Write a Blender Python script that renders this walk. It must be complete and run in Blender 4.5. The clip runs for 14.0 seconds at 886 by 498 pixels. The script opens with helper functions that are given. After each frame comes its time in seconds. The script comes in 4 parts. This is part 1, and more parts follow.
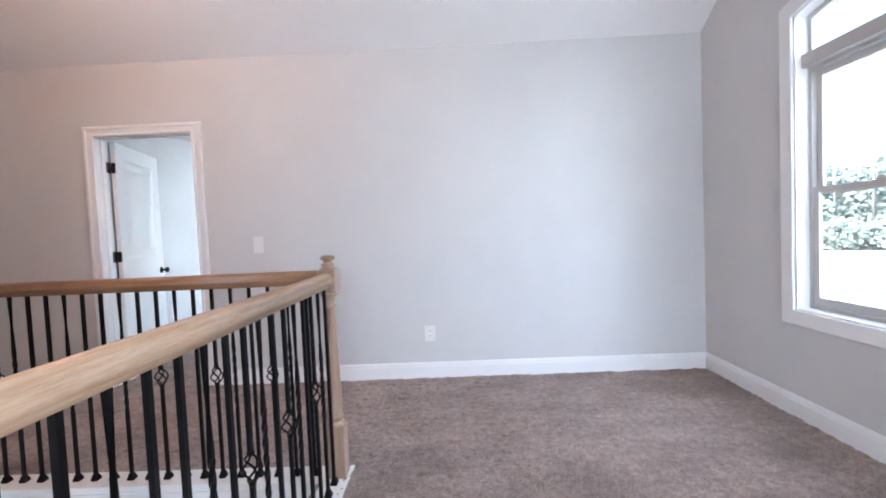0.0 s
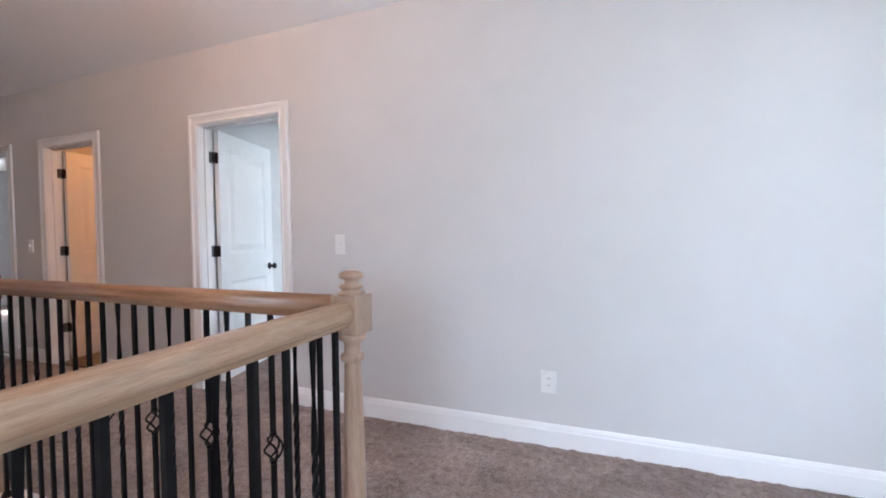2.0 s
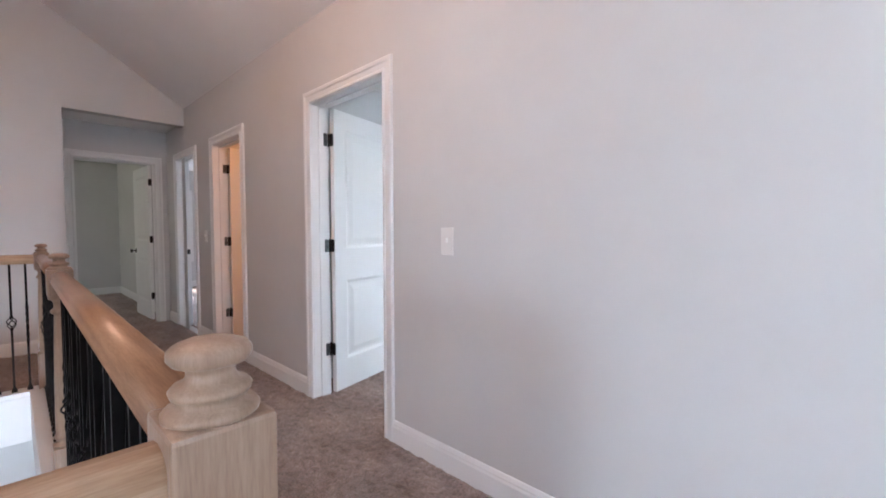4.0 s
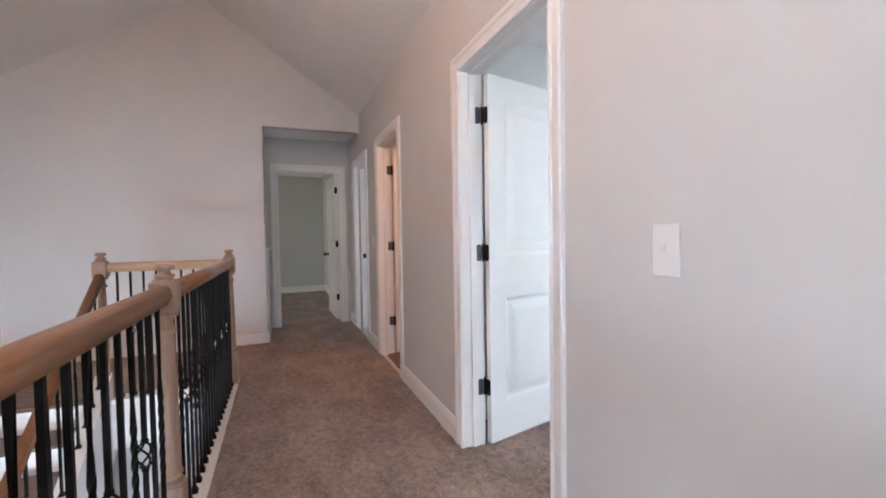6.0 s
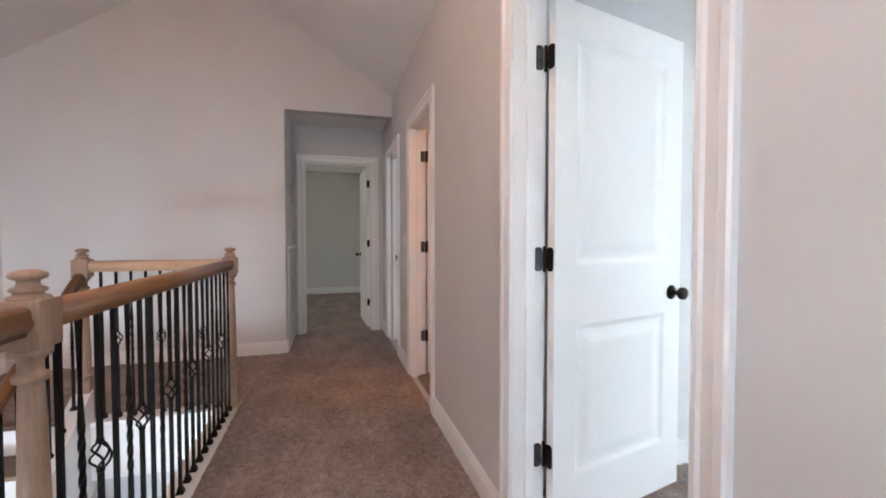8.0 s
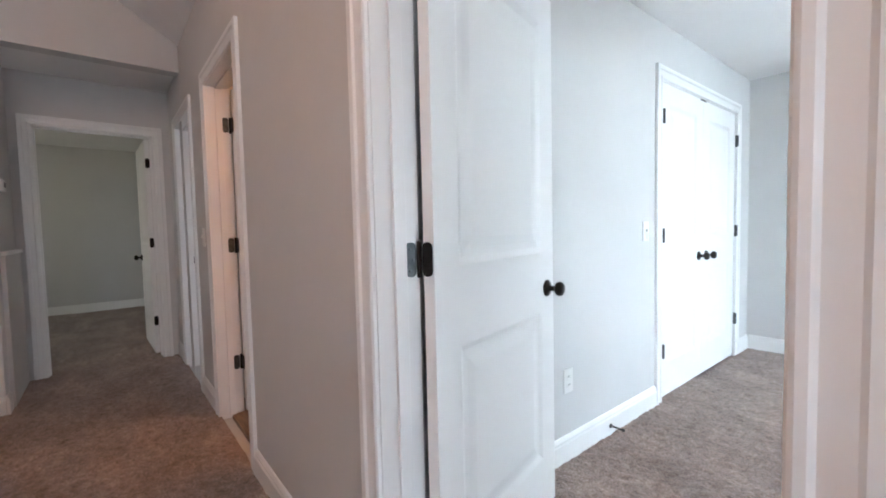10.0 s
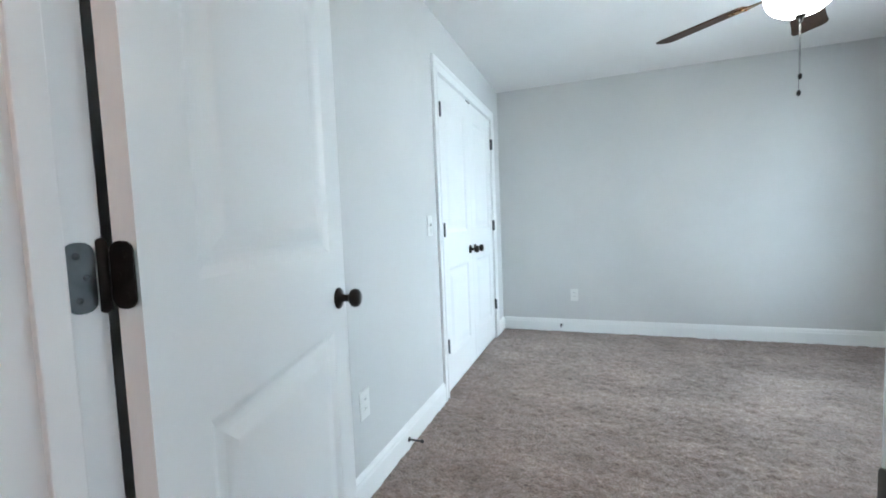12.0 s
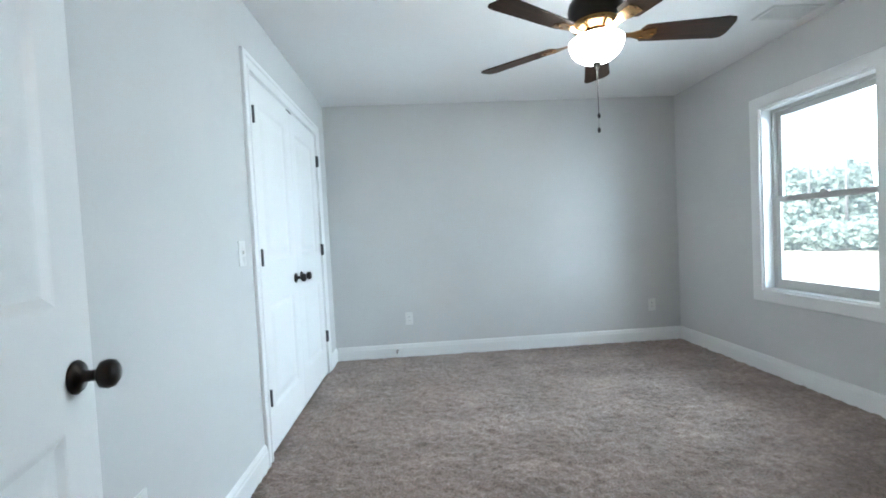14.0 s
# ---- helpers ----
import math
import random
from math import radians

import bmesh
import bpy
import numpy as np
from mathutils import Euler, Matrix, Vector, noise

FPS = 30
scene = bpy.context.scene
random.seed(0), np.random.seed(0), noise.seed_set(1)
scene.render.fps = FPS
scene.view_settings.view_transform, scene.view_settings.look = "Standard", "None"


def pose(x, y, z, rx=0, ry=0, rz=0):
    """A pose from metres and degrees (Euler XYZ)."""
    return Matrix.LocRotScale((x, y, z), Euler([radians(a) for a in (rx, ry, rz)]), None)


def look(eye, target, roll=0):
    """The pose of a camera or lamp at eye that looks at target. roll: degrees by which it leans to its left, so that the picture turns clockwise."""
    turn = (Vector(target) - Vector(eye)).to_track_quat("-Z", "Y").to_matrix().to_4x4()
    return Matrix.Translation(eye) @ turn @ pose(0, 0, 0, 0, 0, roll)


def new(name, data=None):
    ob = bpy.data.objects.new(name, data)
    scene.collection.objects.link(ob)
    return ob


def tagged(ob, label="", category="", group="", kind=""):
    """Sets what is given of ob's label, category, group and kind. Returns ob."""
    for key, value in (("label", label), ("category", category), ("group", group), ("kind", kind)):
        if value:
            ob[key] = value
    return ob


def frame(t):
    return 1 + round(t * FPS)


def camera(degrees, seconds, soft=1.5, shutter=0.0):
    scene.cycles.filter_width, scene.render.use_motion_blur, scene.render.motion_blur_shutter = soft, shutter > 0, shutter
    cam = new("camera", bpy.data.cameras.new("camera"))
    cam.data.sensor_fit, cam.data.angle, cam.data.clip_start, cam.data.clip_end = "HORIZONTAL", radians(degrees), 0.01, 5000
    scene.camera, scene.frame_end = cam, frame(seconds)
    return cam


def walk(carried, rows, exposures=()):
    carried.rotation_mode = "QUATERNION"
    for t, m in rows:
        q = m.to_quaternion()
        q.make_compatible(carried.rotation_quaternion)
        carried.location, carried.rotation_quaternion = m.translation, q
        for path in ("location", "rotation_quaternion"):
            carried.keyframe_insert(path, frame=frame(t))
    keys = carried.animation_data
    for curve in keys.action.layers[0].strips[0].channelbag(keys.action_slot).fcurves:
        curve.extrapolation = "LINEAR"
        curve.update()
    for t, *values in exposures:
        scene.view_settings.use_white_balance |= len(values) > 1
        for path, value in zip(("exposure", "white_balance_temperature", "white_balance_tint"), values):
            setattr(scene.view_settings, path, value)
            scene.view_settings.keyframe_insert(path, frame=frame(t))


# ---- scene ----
cam = camera(93.5, 14.0, soft=1.8)
EXPOSURES = [(0.0, 2.2, 5900, 11), (0.6, 2.12, 5850, 11), (1.5, 2.12, 5900, 11), (2.0, 2.15, 5950, 11), (4.5, 2.23, 6050, 12), (5.5, 2.35, 6100, 11), (7.0, 2.46, 6250, 10), (9.5, 2.3, 6250, 10), (10.5, 2.02, 6100, 8), (12.0, 1.8, 6050, 4), (14.0, 1.7, 6050, 4)]
PATH = [
    (0, (0.09, 0.139, 1.159), (0.04, 2.136, 1.078), -2.5),
    (0.5, (0.127, 0.352, 1.16), (-0.085, 2.339, 1.075), -2.6),
    (1, (0.162, 0.577, 1.161), (-0.228, 2.536, 1.073), -2.3),
    (1.5, (0.158, 0.866, 1.158), (-0.405, 2.783, 1.078), -1.3),
    (2, (0.154, 1.103, 1.168), (-0.561, 2.969, 1.106), -0.7),
    (2.2, (0.141, 1.2, 1.16), (-0.643, 3.039, 1.11), -0.4),
    (4.3, (-0.177, 2.098, 1.17), (-1.673, 3.422, 1.075), -0.6),
    (4.5, (-0.235, 2.166, 1.169), (-1.803, 3.403, 1.071), -1.0),
    (5, (-0.372, 2.312, 1.167), (-2.075, 3.358, 1.075), -1.5),
    (5.5, (-0.529, 2.437, 1.164), (-2.325, 3.314, 1.086), -1.3),
    (6, (-0.692, 2.526, 1.168), (-2.553, 3.256, 1.101), -0.9),
    (6.5, (-0.89, 2.627, 1.168), (-2.807, 3.194, 1.109), -0.2),
    (7, (-1.037, 2.69, 1.152), (-2.982, 3.155, 1.117), 0.3),
    (7.2, (-1.094, 2.709, 1.153), (-3.038, 3.172, 1.110), 0.4),
    (9.5, (-1.75, 2.9, 1.153), (-3.475, 3.907, 1.061), -1.4),
    (10, (-1.852, 2.929, 1.15), (-3.405, 4.186, 1.047), -1.3),
    (10.5, (-1.938, 2.985, 1.122), (-3.305, 4.44, 1.014), -1.8),
    (11, (-2.031, 3.078, 1.113), (-3.18, 4.711, 0.985), -2.1),
    (11.5, (-2.08, 3.135, 1.109), (-3.003, 4.904, 0.983), -2.4),
    (12, (-2.135, 3.209, 1.121), (-2.82, 5.083, 0.99), -2.3),
    (12.5, (-2.189, 3.29, 1.121), (-2.641, 5.234, 0.998), -2.1),
    (13, (-2.218, 3.345, 1.13), (-2.454, 5.328, 1.026), -2.2),
    (13.5, (-2.222, 3.391, 1.133), (-2.257, 5.39, 1.058), -2.5),
    (14, (-2.199, 3.444, 1.139), (-2.086, 5.439, 1.072), -2.9),
]
walk(cam, [(t, look(eye, target, roll)) for t, eye, target, roll in PATH], EXPOSURES)

# ---- world, sun, large lights ----
world = bpy.data.worlds.new("world")
scene.world = world
world.use_nodes = True
wn = world.node_tree
sky = wn.nodes.new("ShaderNodeTexSky")
sky.sky_type, sky.sun_disc = "NISHITA", False
sky.sun_elevation, sky.sun_rotation = radians(48), radians(250)
sky.air_density, sky.dust_density = 1.0, 3.0
wn.links.new(sky.outputs[0], wn.nodes["Background"].inputs[0])
wn.nodes["Background"].inputs[1].default_value = 0.15

sun = new("sun", bpy.data.lights.new("sun", "SUN"))
sun.data.energy, sun.data.angle, sun.data.color = 5.0, radians(6), (1.0, 0.96, 0.91)
sun.matrix_world = look((-30, -18, 40), (0, 0, 0))


def window_light(name, eye, target, w, h, power, colour):
    lamp = new(name, bpy.data.lights.new(name, "AREA"))
    lamp.data.shape, lamp.data.size, lamp.data.size_y = "RECTANGLE", w, h
    lamp.data.energy, lamp.data.color = power, colour
    lamp.matrix_world = look(eye, target)
    return lamp


def bulb(name, place, power, colour, radius=0.06):
    lamp = new(name, bpy.data.lights.new(name, "POINT"))
    lamp.data.energy, lamp.data.color, lamp.data.shadow_soft_size = power, colour, radius
    lamp.location = place
    return lamp


COOL = (0.79, 0.88, 1.0)
window_light("daylight_loft", (3.6, 1.42, 2.2), (2.05, 2.0, 1.2), 2.7, 2.2, 45, COOL)
# fill lamp behind an invented south window, brightens loft and hall
window_light("loft_south_fill", (0.75, -2.6, 1.75), (0.75, 0.4, 0.3), 1.5, 1.4, 24, COOL)
window_light("daylight_bedroom", (2.6, 6.28, 1.75), (0.3, 5.95, 1.25), 2.4, 2.3, 68, (0.74, 0.88, 1.0))
# extra fill lamp outside the window, added to brighten the north wall
window_light("bedroom_wall_fill", (2.1, 4.55, 1.7), (0.3, 5.9, 1.3), 2.4, 2.1, 48, (0.74, 0.88, 1.0))
# extra fill lamp, added and aimed to brighten the open door leaf
window_light("bedroom_door_fill", (1.55, 5.95, 1.5), (-2.8, 4.0, 1.05), 1.0, 1.7, 27, (0.74, 0.88, 1.0))
window_light("daylight_west_room", (-11.0, 4.15, 1.5), (-6.1, 4.0, 1.0), 1.2, 1.4, 34, COOL)
# yellowish fill lamp added to brighten the end room's wall
window_light("far_room_fill", (-8.5, -0.75, 1.4), (-8.9, 3, 1.2), 0.9, 1.2, 1.5, (1.0, 0.92, 0.62))
# fill lamp added below to brighten the walls of the stair well
window_light("foyer_fill", (2.30, 1.1, -1.35), (-3, 1.1, -1.2), 1.6, 1.9, 36, COOL)
WARM = (1.0, 0.57, 0.375)
bulb("hall_bulb", (-2.1, 1.785, 3.05), 9.3, WARM, 0.12)
bulb("bath_bulb", (-3.75, 4.7, 2.22), 4.6, (1.0, 0.38, 0.11), 0.08)
bulb("fan_bulb", (-1.363, 5.290, 1.955), 7.5, (1.0, 0.80, 0.56), 0.04)


# ---- materials ----
def material(name, rough=0.6, metal=0.0, spec=0.5):
    m = bpy.data.materials.new(name)
    m.use_nodes = True
    b = m.node_tree.nodes["Principled BSDF"]
    b.inputs["Roughness"].default_value = rough
    b.inputs["Metallic"].default_value = metal
    b.inputs["Specular IOR Level"].default_value = spec
    return m, m.node_tree, b


def node(nt, kind, **inputs):
    n = nt.nodes.new(kind)
    for k, v in inputs.items():
        n.inputs[k.replace("_", " ")].default_value = v
    return n


def ramp(nt, source, stops):
    r = nt.nodes.new("ShaderNodeValToRGB")
    while len(r.color_ramp.elements) < len(stops):
        r.color_ramp.elements.new(0.5)
    for e, (p, c) in zip(r.color_ramp.elements, stops):
        e.position, e.color = p, (*c, 1)
    nt.links.new(source, r.inputs[0])
    return r.outputs[0]


def bump(nt, b, height, strength, distance):
    n = node(nt, "ShaderNodeBump", Strength=strength, Distance=distance)
    nt.links.new(height, n.inputs["Height"])
    nt.links.new(n.outputs[0], b.inputs["Normal"])
    return n


def position(nt, scale=(1, 1, 1), own=False):
    mp = nt.nodes.new("ShaderNodeMapping")
    mp.inputs["Scale"].default_value = scale
    if own:
        c = nt.nodes.new("ShaderNodeTexCoord")
        nt.links.new(c.outputs["Object"], mp.inputs[0])
    else:
        g = nt.nodes.new("ShaderNodeNewGeometry")
        nt.links.new(g.outputs["Position"], mp.inputs[0])
    return mp.outputs[0]


def noise_tex(nt, vec, scale, detail=4.0, rough=0.5):
    n = node(nt, "ShaderNodeTexNoise", Scale=scale, Detail=detail, Roughness=rough)
    nt.links.new(vec, n.inputs["Vector"])
    return n.outputs["Fac"]


def paint(name, colour, rough, relief=0.15, spread=0.035, fine=260.0):
    """Rolled wall or trim paint: faint mottling and a fine roller texture."""
    m, nt, b = material(name, rough)
    p = position(nt)
    broad = noise_tex(nt, p, 1.3, 5.0, 0.6)
    lo = tuple(c * (1 - spread) for c in colour)
    hi = tuple(min(1, c * (1 + spread)) for c in colour)
    nt.links.new(ramp(nt, broad, [(0.3, lo), (0.7, hi)]), b.inputs["Base Color"])
    scuff = noise_tex(nt, p, 9.0, 6.0, 0.65)
    mr = node(nt, "ShaderNodeMapRange")
    for k, v in zip(("From Min", "From Max", "To Min", "To Max"), (0.3, 0.7, rough - 0.06, rough + 0.06)):
        mr.inputs[k].default_value = v
    nt.links.new(scuff, mr.inputs["Value"])
    nt.links.new(mr.outputs[0], b.inputs["Roughness"])
    bump(nt, b, noise_tex(nt, p, fine, 3.0), relief, 0.0015)
    return m


WALL = paint("greige_wall_paint", (0.615, 0.610, 0.603), 0.62)
BATH = paint("bath_wall_paint", (0.60, 0.575, 0.55), 0.6)
CEIL = paint("flat_white_ceiling_paint", (0.85, 0.845, 0.84), 0.85, 0.3, 0.02, 180.0)
TRIM = paint("white_trim_enamel", (0.81, 0.81, 0.805), 0.34, 0.025, 0.010, 90.0)
PLATE = paint("white_plastic", (0.76, 0.755, 0.74), 0.3, 0.02, 0.01)
VINYL = paint("window_vinyl", (0.50, 0.49, 0.47), 0.4, 0.03, 0.02)


def carpet_material():
    m, nt, b = material("textured_carpet", 0.95, 0, 0.15)
    p = position(nt)
    fleck = noise_tex(nt, p, 95.0, 4.0, 0.7)
    tuft = noise_tex(nt, p, 24.0, 5.0, 0.68)
    nap = noise_tex(nt, position(nt, (1.0, 1.6, 1)), 2.4, 4.0, 0.6)
    c1 = ramp(nt, fleck, [(0.30, (0.162, 0.118, 0.103)), (0.52, (0.322, 0.247, 0.215)), (0.74, (0.505, 0.410, 0.363))])
    c2 = ramp(nt, tuft, [(0.35, (0.68, 0.65, 0.635)), (0.65, (1.24, 1.22, 1.21))])
    c3 = ramp(nt, nap, [(0.35, (0.74, 0.72, 0.71)), (0.65, (1.2, 1.19, 1.19))])
    out = c1
    for c in (c2, c3):
        mul = nt.nodes.new("ShaderNodeMix")
        mul.data_type, mul.blend_type = "RGBA", "MULTIPLY"
        mul.inputs["Factor"].default_value = 1.0
        nt.links.new(out, mul.inputs[6])
        nt.links.new(c, mul.inputs[7])
        out = mul.outputs[2]
    nt.links.new(out, b.inputs["Base Color"])
    b.inputs["Sheen Weight"].default_value = 0.25
    b.inputs["Sheen Roughness"].default_value = 0.6
    add = nt.nodes.new("ShaderNodeMath")
    nt.links.new(fleck, add.inputs[0])
    nt.links.new(tuft, add.inputs[1])
    bump(nt, b, add.outputs[0], 0.9, 0.012)
    return m


CARPET = carpet_material()


def wood(name, dark, mid, light, rough, along=0, stretch=14.0, scale=5.0):
    """Straight-grained wood; along is the axis of the grain in the part's own space."""
    m, nt, b = material(name, rough)
    s = [stretch] * 3
    s[along] = 1.0
    p = position(nt, tuple(s), own=True)
    grain = noise_tex(nt, p, scale, 6.0, 0.62)
    pores = noise_tex(nt, p, scale * 7, 3.0, 0.6)
    c = ramp(nt, grain, [(0.28, dark), (0.5, mid), (0.74, light)])
    c2 = ramp(nt, pores, [(0.32, (0.88, 0.86, 0.84)), (0.6, (1.03, 1.03, 1.03))])
    mul = nt.nodes.new("ShaderNodeMix")
    mul.data_type, mul.blend_type = "RGBA", "MULTIPLY"
    mul.inputs["Factor"].default_value = 1.0
    nt.links.new(c, mul.inputs[6])
    nt.links.new(c2, mul.inputs[7])
    nt.links.new(mul.outputs[2], b.inputs["Base Color"])
    bump(nt, b, pores, 0.12, 0.001)
    return m


# same oak: the hall rail's shade is put into this darker colour
OAK_X = wood("shaded_oak_rail", (0.225, 0.108, 0.052), (0.295, 0.15, 0.077), (0.36, 0.195, 0.105), 0.28, 0)
# cross rail: window light on the oak is put into this paler colour
OAK_Y = wood("window_lit_oak_cross_rail", (0.47, 0.30, 0.18), (0.58, 0.40, 0.26), (0.67, 0.49, 0.34), 0.26, 1)
# posts and caps: oak darkened to carry the shading of the turned rings
OAK_Z = wood("shaded_oak_post", (0.28, 0.182, 0.124), (0.345, 0.237, 0.168), (0.41, 0.295, 0.217), 0.36, 2)
TREAD = wood("brown_stained_tread", (0.10, 0.065, 0.042), (0.17, 0.115, 0.078), (0.25, 0.18, 0.13), 0.4, 1)
BLADE = wood("walnut_fan_blade", (0.018, 0.008, 0.0045), (0.034, 0.015, 0.008), (0.060, 0.027, 0.015), 0.6, 0)
BLADE.node_tree.nodes["Principled BSDF"].inputs["Specular IOR Level"].default_value = 0.15
PLANK = wood("brown_floor_plank", (0.10, 0.06, 0.035), (0.18, 0.11, 0.065), (0.26, 0.17, 0.10), 0.35, 0)


def metal(name, colour, rough, metallic=1.0):
    m, nt, b = material(name, rough, metallic)
    n = noise_tex(nt, position(nt, own=True), 35.0, 5.0, 0.6)
    lo, hi = tuple(c * 0.75 for c in colour), tuple(min(1, c * 1.25) for c in colour)
    nt.links.new(ramp(nt, n, [(0.3, lo), (0.7, hi)]), b.inputs["Base Color"])
    bump(nt, b, n, 0.08, 0.001)
    return m


IRON = metal("black_satin_iron", (0.008, 0.0075, 0.008), 0.5, 0.0)
IRON.node_tree.nodes["Principled BSDF"].inputs["Specular IOR Level"].default_value = 0.12
BRONZE = metal("oil_rubbed_bronze", (0.022, 0.018, 0.016), 0.30, 0.75)
# on the jamb hinges this grey paints a reflection over dark metal
SHEEN_GREY = metal("reflection_grey_metal", (0.09, 0.095, 0.10), 0.34, 0.85)
BRASS = metal("antique_brass", (0.38, 0.22, 0.09), 0.25, 1.0)
STEEL = metal("dark_door_stop", (0.05, 0.05, 0.05), 0.4, 0.8)


def glow(name, colour, strength, base):
    m, nt, b = material(name, 0.25)
    b.inputs["Base Color"].default_value = (*base, 1)
    b.inputs["Emission Color"].default_value = (*colour, 1)
    b.inputs["Emission Strength"].default_value = strength
    return m


BOWL = glow("lit_opal_glass", (1.0, 0.97, 0.90), 17.0, (0.9, 0.86, 0.78))
HALL_GLASS = glow("lit_hall_glass", (1.0, 0.70, 0.42), 1.0, (0.9, 0.84, 0.74))

GLASS, gnt, gb = material("window_glass", 0.02)
gb.inputs["Transmission Weight"].default_value = 1.0
gb.inputs["IOR"].default_value = 1.02
gb.inputs["Base Color"].default_value = (0.97, 0.99, 0.98, 1)
# a faint white veil added to the panes imitates haze over the view
haze_veil = node(gnt, "ShaderNodeBsdfTranslucent", Color=(0.9, 0.9, 0.9, 1))
veil_mix = node(gnt, "ShaderNodeMixShader", Fac=0.013)
gnt.links.new(gb.outputs[0], veil_mix.inputs[1])
gnt.links.new(haze_veil.outputs[0], veil_mix.inputs[2])
gnt.links.new(veil_mix.outputs[0], gnt.nodes["Material Output"].inputs["Surface"])


def ground_material():
    m, nt, b = material("pale_dry_ground", 0.95, 0, 0.1)
    p = position(nt)
    a = noise_tex(nt, p, 0.09, 6.0, 0.6)
    f = noise_tex(nt, p, 2.2, 6.0, 0.7)
    c = ramp(nt, a, [(0.44, (0.40, 0.37, 0.31)), (0.60, (0.35, 0.34, 0.26)), (0.70, (0.20, 0.24, 0.14))])
    c2 = ramp(nt, f, [(0.3, (0.75, 0.75, 0.75)), (0.7, (1.15, 1.15, 1.15))])
    mul = nt.nodes.new("ShaderNodeMix")
    mul.data_type, mul.blend_type = "RGBA", "MULTIPLY"
    mul.inputs["Factor"].default_value = 1.0
    nt.links.new(c, mul.inputs[6])
    nt.links.new(c2, mul.inputs[7])
    nt.links.new(mul.outputs[2], b.inputs["Base Color"])
    bump(nt, b, f, 0.5, 0.05)
    return m


def leaf_material():
    m, nt, b = material("haze_pale_foliage", 0.7, 0, 0.2)
    g = nt.nodes.new("ShaderNodeNewGeometry")
    # greens paled and blued: distance haze is put into the leaf colour
    c = ramp(nt, g.outputs["Random Per Island"], [(0.0, (0.20, 0.255, 0.235)), (0.5, (0.245, 0.30, 0.275)), (1.0, (0.29, 0.34, 0.295))])
    nt.links.new(c, b.inputs["Base Color"])
    thin = nt.nodes.new("ShaderNodeBsdfTranslucent")
    nt.links.new(c, thin.inputs["Color"])
    mix = node(nt, "ShaderNodeMixShader", Fac=0.35)
    nt.links.new(b.outputs[0], mix.inputs[1])
    nt.links.new(thin.outputs[0], mix.inputs[2])
    nt.links.new(mix.outputs[0], nt.nodes["Material Output"].inputs["Surface"])
    return m


GROUND, LEAF = ground_material(), leaf_material()
ASPHALT = paint("grey_asphalt", (0.10, 0.10, 0.10), 0.9, 0.5, 0.2)
BARK = wood("weathered_pole_wood", (0.13, 0.13, 0.13), (0.18, 0.18, 0.18), (0.23, 0.23, 0.23), 0.9, 2)
DARK = paint("black_gasket", (0.03, 0.03, 0.03), 0.6)


# ---- mesh helpers ----
def box(bm, x0, x1, y0, y1, z0, z1, bevel=0.0, mat=0):
    before = set(bm.faces)
    vs = bmesh.ops.create_cube(bm, size=1)["verts"]
    for v in vs:
        v.co = Vector(((x0 + x1) / 2 + v.co.x * (x1 - x0), (y0 + y1) / 2 + v.co.y * (y1 - y0), (z0 + z1) / 2 + v.co.z * (z1 - z0)))
    if bevel:
        es = list({e for v in vs for e in v.link_edges})
        bmesh.ops.bevel(bm, geom=es, offset=bevel, segments=2, profile=0.6, affect="EDGES", clamp_overlap=True)
    if mat:
        for f in set(bm.faces) - before:
            f.material_index = mat


def lathe(bm, profile, steps=20, centre=(0, 0, 0), smooth=True):
    """Turns (radius, height) pairs round z."""
    c = Vector(centre)
    rings = []
    for r, z in profile:
        if r < 1e-5:
            rings.append([bm.verts.new(c + Vector((0, 0, z)))])
        else:
            rings.append([bm.verts.new(c + Vector((r * math.cos(2 * math.pi * i / steps), r * math.sin(2 * math.pi * i / steps), z))) for i in range(steps)])
    for a, b in zip(rings, rings[1:]):
        for i in range(steps):
            j = (i + 1) % steps
            if len(a) == 1 and len(b) == 1:
                continue
            if len(a) == 1:
                f = bm.faces.new((a[0], b[j], b[i]))
            elif len(b) == 1:
                f = bm.faces.new((a[i], a[j], b[0]))
            else:
                f = bm.faces.new((a[i], a[j], b[j], b[i]))
            f.smooth = smooth
    for ring, flip in ((rings[0], True), (rings[-1], False)):
        if len(ring) > 1:
            bm.faces.new(ring[::-1] if flip else ring)


def loft(bm, sections, smooth=False, closed_ends=True):
    """Joins cross-sections that have the same number of points."""
    rings = [[bm.verts.new(Vector(p)) for p in s] for s in sections]
    n = len(rings[0])
    for a, b in zip(rings, rings[1:]):
        for i in range(n):
            f = bm.faces.new((a[i], a[(i + 1) % n], b[(i + 1) % n], b[i]))
            f.smooth = smooth
    if closed_ends:
        bm.faces.new(rings[0][::-1])
        bm.faces.new(rings[-1])


def tube(bm, points, r, sides=6):
    pts = [Vector(p) for p in points]
    secs = []
    for i, p in enumerate(pts):
        d = (pts[min(i + 1, len(pts) - 1)] - pts[max(i - 1, 0)]).normalized()
        u = d.orthogonal().normalized() if i == 0 else (u - d * u.dot(d)).normalized()
        w = d.cross(u)
        secs.append([p + r * (math.cos(2 * math.pi * k / sides) * u + math.sin(2 * math.pi * k / sides) * w) for k in range(sides)])
    loft(bm, secs, True)


def finish(bm, name, mats, shade=None):
    bmesh.ops.recalc_face_normals(bm, faces=bm.faces)
    me = bpy.data.meshes.new(name)
    bm.to_mesh(me)
    bm.free()
    for m in mats if isinstance(mats, (list, tuple)) else [mats]:
        me.materials.append(m)
    return me


